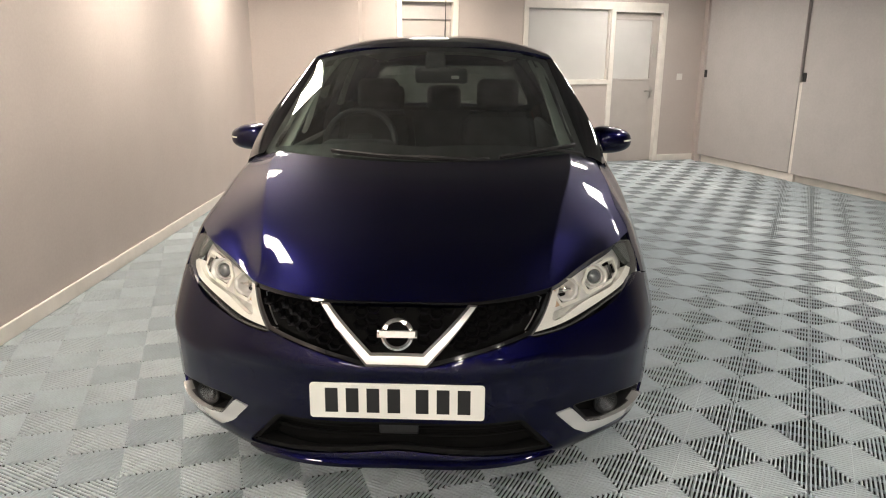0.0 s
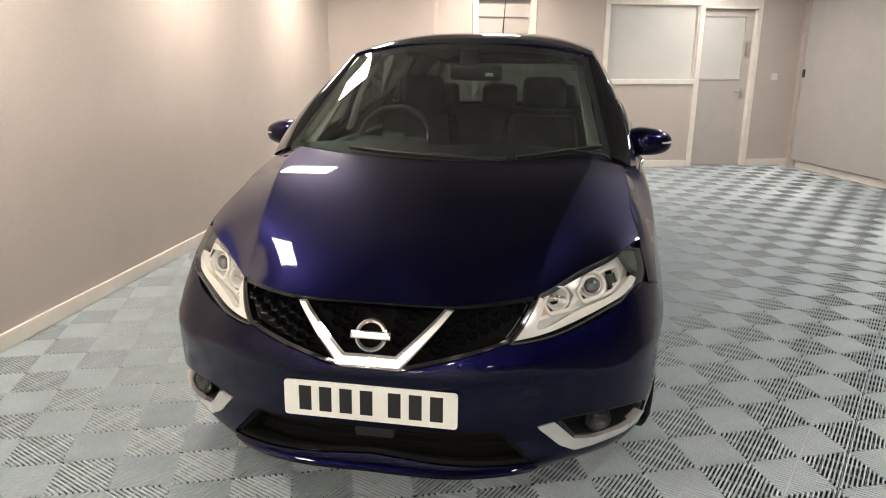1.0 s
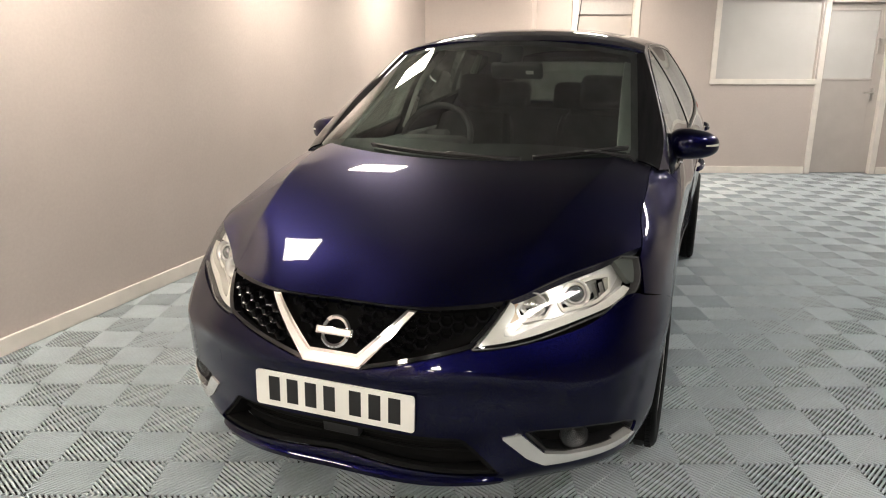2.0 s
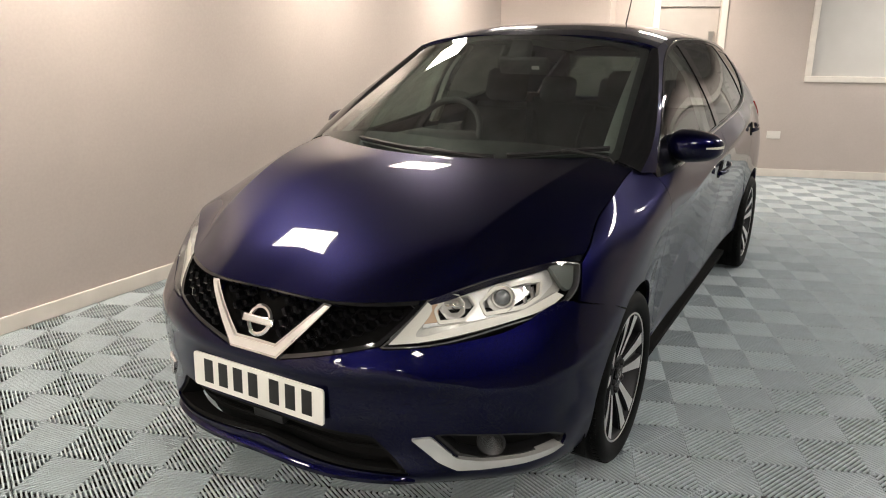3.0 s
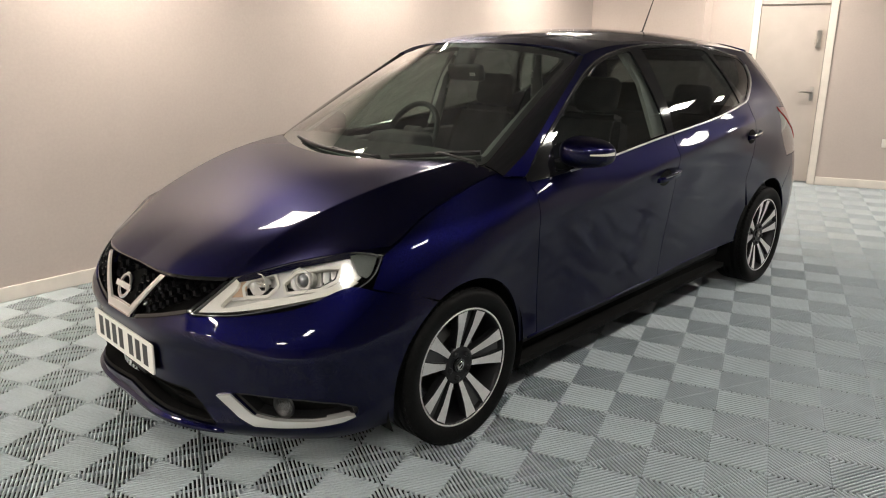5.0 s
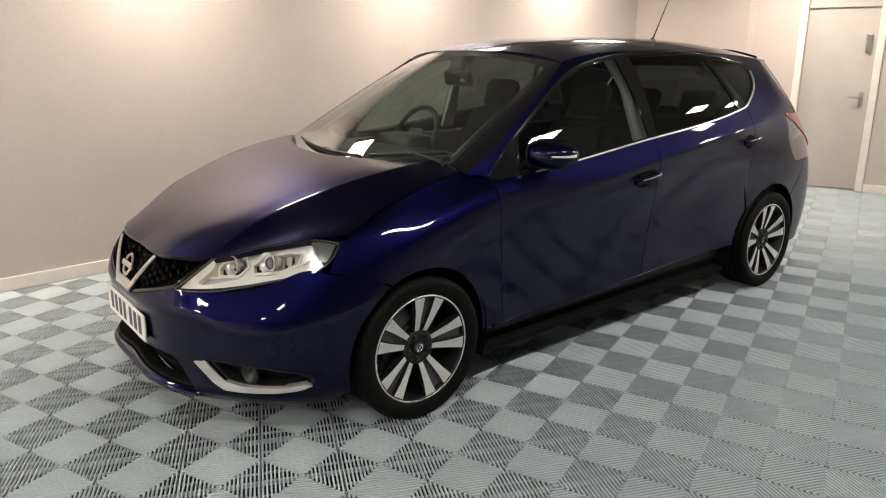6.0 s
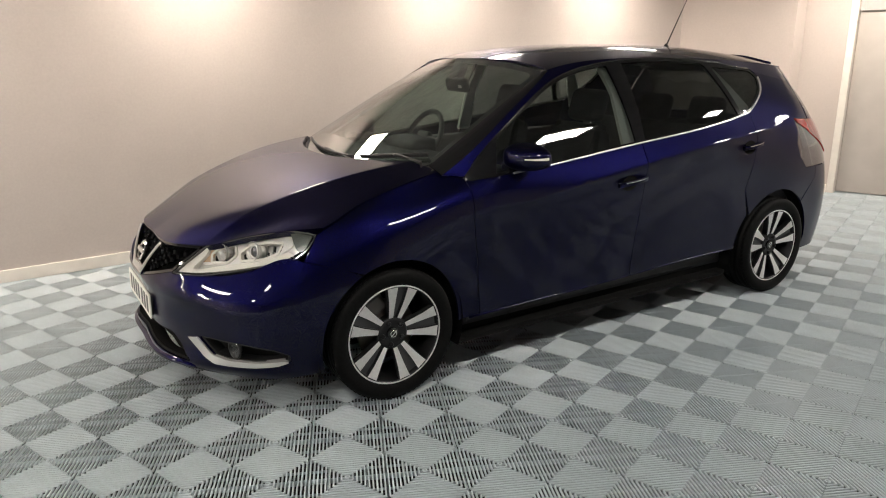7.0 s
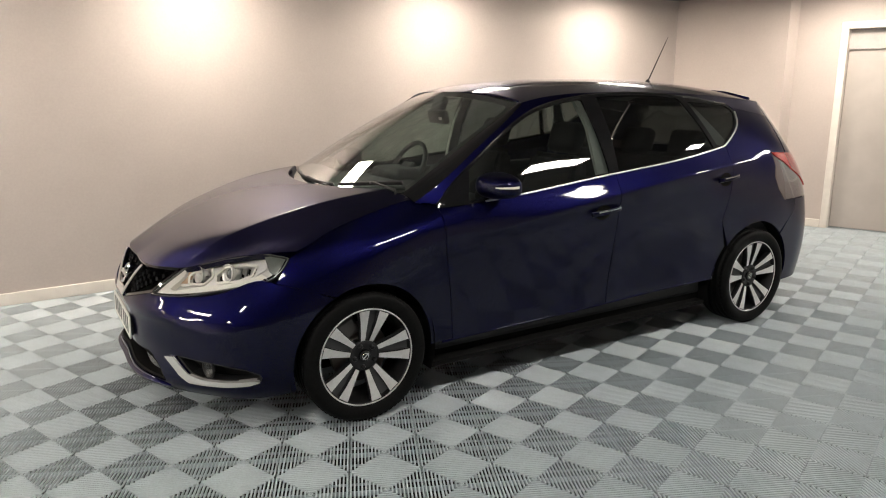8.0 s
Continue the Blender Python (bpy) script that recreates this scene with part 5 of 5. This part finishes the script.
    bm = bmesh.new()
    prism(bm, rounded([(-0.075, -0.047), (0.07, -0.040), (0.07, 0.036), (-0.075, 0.047)], 0.03), 0.0, 0.005, pose(side * 0.882, 0.771, 1.033, 90, 0, 0) @ Matrix.Diagonal((side, 1, 1, 1)), 0.001)
    part("mirror_glass", bm, mat("mirror_silver", (0.8, 0.8, 0.8), 0.02, 1.0), mirror, "mirror glass")
    bm = bmesh.new()
    rings = []
    for k in range(12):
        az = radians(-62 + 66 * k / 11)
        ring = []
        for zz in (-0.02, 0.06, 0.16, 0.26):
            d = Vector((math.cos(az), math.sin(az), zz * (0.35 + 0.65 * k / 11) + 0.02))
            ring.append(bm.verts.new(Vector(housing(d, side, 1.015))))
        rings.append(ring)
    for a, b in zip(rings, rings[1:]):
        for k in range(3):
            bm.faces.new((a[k], b[k], b[k + 1], a[k + 1]))
    bmesh.ops.recalc_face_normals(bm, faces=bm.faces[:])
    part("indicator_strip", bm, LIGHT_GUIDE, mirror, "pale indicator lens", True)
    bm = bmesh.new()
    box(bm, (side * 0.755, 0.64, 0.955), (side * 0.83, 0.745, 1.0), 0.012)
    part("mirror_foot", bm, BLACK_PLASTIC, mirror, "black mirror foot")

    # ---- door handles ----
    for (y0, z0, y1, z1) in ((1.285, 0.838, 1.485, 0.858), (2.27, 0.950, 2.455, 0.966)):
        host = [o for o in car.children if o.name.startswith("front_door" if y0 < 2 else "rear_door")][0 if side > 0 else 1]
        ym, zm = y0 + 0.45 * (y1 - y0), (z0 + z1) / 2 - 0.004
        # no real hollow: a slightly raised dark disc paints the shade behind the grip
        ell = [(ym + 0.055 * math.cos(a), zm - 0.004 + 0.040 * math.sin(a)) for a in np.linspace(0, 2 * math.pi, 25)[:-1]]
        panel("handle_recess", deep(-0.003), Y(ell), LINER, host, gap=0.0, lip=0.002, side=side, cell=0.02, label="dark disc for the shade of the hollow behind the handle")
        n = 14
        tt = np.linspace(0, 1, n)
        ys = Y([(y0 + (y1 - y0) * t, z0 + (z1 - z0) * t) for t in tt])
        line = skin(ys[:, 0], ys[:, 1], -0.012) + np.stack([0.020 * np.sin(np.pi * tt) ** 0.6, 0 * tt, 0 * tt], -1)
        strip("door_handle", line * (side, 1, 1), out_of(skin, ys[:, 0], ys[:, 1], side), 0.024, 0.012, PAINT, host, "body-coloured pull handle")
        strip("handle_edge", (line + np.stack([0.008 + 0 * tt, 0 * tt, 0.009 + 0 * tt], -1))[2:-1] * (side, 1, 1), out_of(skin, ys[:, 0], ys[:, 1], side)[2:-1], 0.006, 0.005, CHROME, host, "thin bright handle edge")

# wipers
for (u0, v0, u1, v1, up, vp) in ((-0.54, 0.055, 0.40, 0.02, 0.40, -0.02), (0.46, 0.03, 0.94, 0.075, 0.96, -0.02)):
    bm = bmesh.new()
    tt = np.linspace(0, 1, 16)
    us, vs = u0 + (u1 - u0) * tt, v0 + (v1 - v0) * tt
    line = screen(us, vs) + 0.010 * out_of(screen, us, vs)
    tube(bm, line, 0.006, 6)
    line = screen(us, vs) + 0.020 * out_of(screen, us, vs)
    tube(bm, line, 0.0075, 6)
    wiper = part("wiper", bm, BLACK_PLASTIC, car, "black wiper blade at the foot of the windscreen")
    bm = bmesh.new()
    foot = Vector(screen(up, 0.0)) + Vector((0.02, -0.02, 0.0))
    mid = line[8]
    tube(bm, [foot, foot + Vector((-0.02, 0.01, 0.016)), Vector(mid) + Vector((0.03, 0, 0.006)), Vector(mid)], 0.006, 8)
    part("wiper_arm", bm, BLACK_PLASTIC, wiper, "black wiper arm")

# aerial
bm = bmesh.new()
lathe(bm, [(0.0, 0.030), (0.008, 0.026), (0.022, 0.016), (0.034, 0.007), (0.036, 0.0)], 20, "Z", m=Matrix.Translation((0.0, 2.60, float(roof(0.0, 2.60)) - 0.002)))
aerial = part("aerial", bm, BLACK_PLASTIC, car, "thin black whip aerial on the roof", True)
bm = bmesh.new()
a = Vector((0.0, 2.605, float(roof(0.0, 2.60)) + 0.025))
tube(bm, [a + Vector((0, 0.5, 0.866)) * (0.34 * k / 6) for k in range(7)], 0.0035, 6, taper=lambda t: 1.5 - 0.9 * t)
part("aerial_rod", bm, BLACK_PLASTIC, aerial)

# ---- cabin ----
bm = bmesh.new()
for side in (1, -1):
    box(bm, (side * 0.70, 0.40, 0.22), (side * 0.775, 3.0, 0.955), 0.03)
box(bm, (-0.72, 0.35, 0.22), (0.72, 3.2, 0.34))
box(bm, (-0.66, 2.95, 0.3), (0.66, 3.02, 0.98), 0.02)
part("cabin_tub", bm, DASH, car, "dark cabin floor and door linings")
bm = bmesh.new()
box(bm, (-0.70, 0.42, 0.62), (0.70, 0.86, 0.945), 0.07, segs=4)
box(bm, (-0.56, 0.70, 0.90), (-0.18, 0.90, 1.005), 0.05, segs=4)
box(bm, (-0.13, 0.78, 0.50), (0.13, 0.93, 0.92), 0.03)
tray = lambda x, y: np.stack([x, y, 0.925 + 0.02 * y - 0.05 * x * x], -1)
dash = part("dashboard", bm, DASH, car, "dark soft-feel dashboard", True)
panel("dash_top", tray, rounded([(-0.66, 0.36), (-0.4, 0.22), (0, 0.17), (0.4, 0.22), (0.66, 0.36), (0.70, 0.62), (-0.70, 0.62)], 0.05), DASH, dash, gap=0, cell=0.06)
sm = pose(-0.37, 0.88, 0.985, 62, 0, 0)
bm = bmesh.new()
ring = [sm @ Vector((0.182 * math.cos(2 * math.pi * k / 40), 0.182 * math.sin(2 * math.pi * k / 40), 0)) for k in range(40)]
tube(bm, ring, 0.016, 10, True)
wheel = part("steering_wheel", bm, BLACK_PLASTIC, car, "black three-spoke steering wheel", True)
bm = bmesh.new()
box(bm, (-0.065, -0.055, -0.03), (0.065, 0.05, 0.02), 0.02, sm)
for x0, x1, y0, y1 in ((-0.17, -0.05, -0.02, 0.02), (0.05, 0.17, -0.02, 0.02), (-0.025, 0.025, -0.17, -0.04)):
    box(bm, (x0, y0, -0.01), (x1, y1, 0.008), 0.005, sm)
part("hub", bm, BLACK_PLASTIC, wheel, "steering wheel boss and spokes")
bm = bmesh.new()
box(bm, (-0.135, -0.015, -0.040), (0.135, 0.022, 0.040), 0.018, pose(0.05, 0.86, 1.325, 12, 0, -10), 3)
box(bm, (-0.05, -0.02, -0.02), (0.05, 0.03, 0.075), 0.015, pose(0.02, 0.875, 1.37, -25, 0, 0), 3)
inner_mirror = part("interior_mirror", bm, BLACK_PLASTIC, car, "black interior mirror behind the windscreen", True)
bm = bmesh.new()
box(bm, (0.055, -0.0185, -0.012), (0.095, -0.0145, 0.004), 0.001, pose(0.05, 0.86, 1.325, 12, 0, -10))
part("mirror_sticker", bm, SOCKET, inner_mirror, "small white sticker on the mirror")


def seat(x, y, width, bench=False):
    bm = bmesh.new()
    box(bm, (x - width / 2, y - 0.52, 0.40), (x + width / 2, y, 0.57), 0.06, segs=4)
    base = part("seat", bm, FABRIC, car, "dark fabric seat" if not bench else "dark fabric rear bench", True)
    bm = bmesh.new()
    m = pose(x, y - 0.06, 0.50, -17, 0, 0)
    tmp = bmesh.new()
    bmesh.ops.create_cube(tmp, size=1)
    bmesh.ops.subdivide_edges(tmp, edges=tmp.edges[:], cuts=6, use_grid_fill=True)
    h = 0.62 if not bench else 0.58
    for v in tmp.verts:
        t = v.co.z + 0.5
        w = width * (1 - 0.18 * t ** 2.5) if not bench else width
        v.co = (v.co.x * w, v.co.y * 0.15 * (1 - 0.3 * t) - 0.03 * (abs(v.co.x) * 2) ** 2, t * h)
    bmesh.ops.bevel(tmp, geom=[e for e in tmp.edges if len(e.link_faces) == 2 and e.calc_face_angle() > 1], offset=0.04, segments=3, affect="EDGES")
    join(bm, tmp, m)
    part("backrest", bm, FABRIC, base, "dark fabric backrest", True)
    for hx in ([0] if not bench else [-0.42, 0, 0.42]):
        bm = bmesh.new()
        mm = m @ pose(hx, -0.01, h + (0.10 if not bench else 0.06), 0, 0, 0)
        box(bm, (-0.125, -0.05, -0.085), (0.125, 0.05, 0.10), 0.045, mm, 4)
        part("headrest", bm, FABRIC, base, "dark padded headrest", True)
        for k in (-0.06, 0.06):
            bm = bmesh.new()
            tube(bm, [mm @ Vector((k, 0, -0.13)), mm @ Vector((k, 0, -0.05))], 0.006, 8)
            part("headrest_post", bm, CHROME, base)


seat(0.36, 1.42, 0.50)
seat(-0.36, 1.42, 0.50)
seat(0.0, 2.42, 1.24, True)

# linings: roof, pillars
panel("roof_lining", lambda x, y: np.stack([x * 0.93, y, roof(x, y) - 0.045], -1), [(-0.52, 1.06), (0.52, 1.06), (0.58, 1.6), (0.56, 2.6), (0.50, 2.95), (-0.50, 2.95), (-0.56, 2.6), (-0.58, 1.6)], LINING, car, gap=0, lip=0.0, cell=0.1, label="light grey roof lining")
for side in (1, -1):
    for (y0, z0, y1, z1, w0, w1) in ((1.47, 0.98, 1.46, 1.42, 0.10, 0.07), (2.52, 1.08, 2.28, 1.40, 0.14, 0.06)):
        band = [(y0 - w0 / 2, z0), (y0 + w0 / 2, z0), (y1 + w1 / 2, z1), (y1 - w1 / 2, z1)]
        panel("pillar_lining", deep(0.055), Y(band), LINING, car, gap=0, lip=0.02, side=side, label="light grey pillar lining")
    panel("screen_pillar_lining", lambda u, v: screen(u, v) - 0.045 * out_of(screen, u, v), [(0.90, 0.06), (0.985, 0.04), (0.985, 0.98), (0.93, 0.98)], LINING, car, gap=0, lip=0.01, side=side, scale=(0.62, 0.97), label="light grey pillar lining")


# ---- the floor: ribbed interlocking tiles on a dark base ----
SIDE = 0.2867
TURN = radians(65.59)
CORNER = Vector((0.9795, -0.4644, 0))
RIBS, RISE = 20, 0.022


def tile_quads():
    """Ribs along a in the middle diamond, along b in the four corners, and a rim."""
    h, pitch = SIDE / 2, SIDE / RIBS
    w = pitch * 0.235
    slab = 0.0085
    bars = []
    for k in range(RIBS):
        c = -h + (k + 0.5) * pitch
        e = h - abs(c)
        if e > 0.004:
            bars.append(("a", c, -e + 0.001, e - 0.001, w))
        if h - e > 0.004:
            bars.append(("b", c, e + 0.001, h - 0.0003, w))
            bars.append(("b", c, -h + 0.0003, -e - 0.001, w))
    bars = [(*b, 0.0, -slab) for b in bars]
    # rims down to the ground, and a few bearers below the slats
    bars += [(way, s * (h - 0.0012), -h + 0.0005, h - 0.0005, 0.0008, -0.002, -RISE) for way in "a" for s in (-1, 1)]
    bars += [("b", s * (h - 0.0022), -h + 0.0005, h - 0.0005, 0.0012, -0.014, -RISE) for s in (-1, 1)]
    bars += [(way, s * h * 0.5, -h + 0.004, h - 0.004, 0.0012, -0.012, -RISE) for way in "ab" for s in (-1, 0, 1)]
    verts, faces = [], []
    for way, c, lo, hi, w, z1, z0 in bars:
        k = len(verts)
        for q, z in ((c - w, z0), (c - w, z1 - 0.0026), (c - w * 0.34, z1), (c + w * 0.34, z1), (c + w, z1 - 0.0026), (c + w, z0)):
            for p in (lo, hi):
                verts.append((p, q, z) if way == "a" else (q, p, z))
        flip = way == "b"
        for i in range(0, 10, 2):
            f = (k + i, k + i + 1, k + i + 3, k + i + 2)
            faces.append(f[::-1] if not flip else f)
        faces.append((k, k + 1, k + 11, k + 10)[::-1 if flip else 1])
        for i in (0, 1):
            faces.append((k + i, k + i + 2, k + i + 4, k + i + 6, k + i + 8, k + i + 10))
    return verts, faces


bm = bmesh.new()
box(bm, (-2.9, -8.6, -0.09), (6.5, 7.9, -RISE - 0.001))
floor = tagged(part("floor", bm, BASE_M), "grey ribbed interlocking plastic tile floor", "floor", kind="structure")
tv, tf = tile_quads()
tile_mesh = bpy.data.meshes.new("floor_tile")
tile_mesh.from_pydata(tv, [], tf)
tile_mesh.materials.append(TILE)
ea, eb = Vector((math.cos(TURN), math.sin(TURN), 0)), Vector((-math.sin(TURN), math.cos(TURN), 0))
spots = []
for i in range(-40, 41):
    for j in range(-40, 41):
        c = CORNER + ea * SIDE * (i + 0.5) + eb * SIDE * (j + 0.5)
        if -2.75 < c.x < 6.3 and -8.4 < c.y < 7.7:
            spots.append(c)
spots.sort(key=lambda c: (c - Vector((1.7, 0.2, 0))).length + (1.5 if -0.7 < c.x < 0.7 and -0.6 < c.y < 3.2 else 0))
turn = Matrix.Rotation(TURN, 4, "Z")
for c in spots[:300]:
    ob = new("floor_tile", tile_mesh)
    ob.parent = floor
    ob.matrix_basis = Matrix.Translation(c) @ turn
base_v = np.array([tuple(turn @ Vector(v)) for v in tv])
rest = spots[300:]
av = np.concatenate([base_v + np.array(tuple(c)) for c in rest])
af = [tuple(i + k * len(tv) for i in f) for k in range(len(rest)) for f in tf]
me = bpy.data.meshes.new("floor_tiles_beyond")
me.from_pydata(av.tolist(), [], af)
me.materials.append(TILE)
ob = tagged(new("floor_tiles_beyond", me), "further grey ribbed floor tiles", kind="stuff")
ob.parent = floor
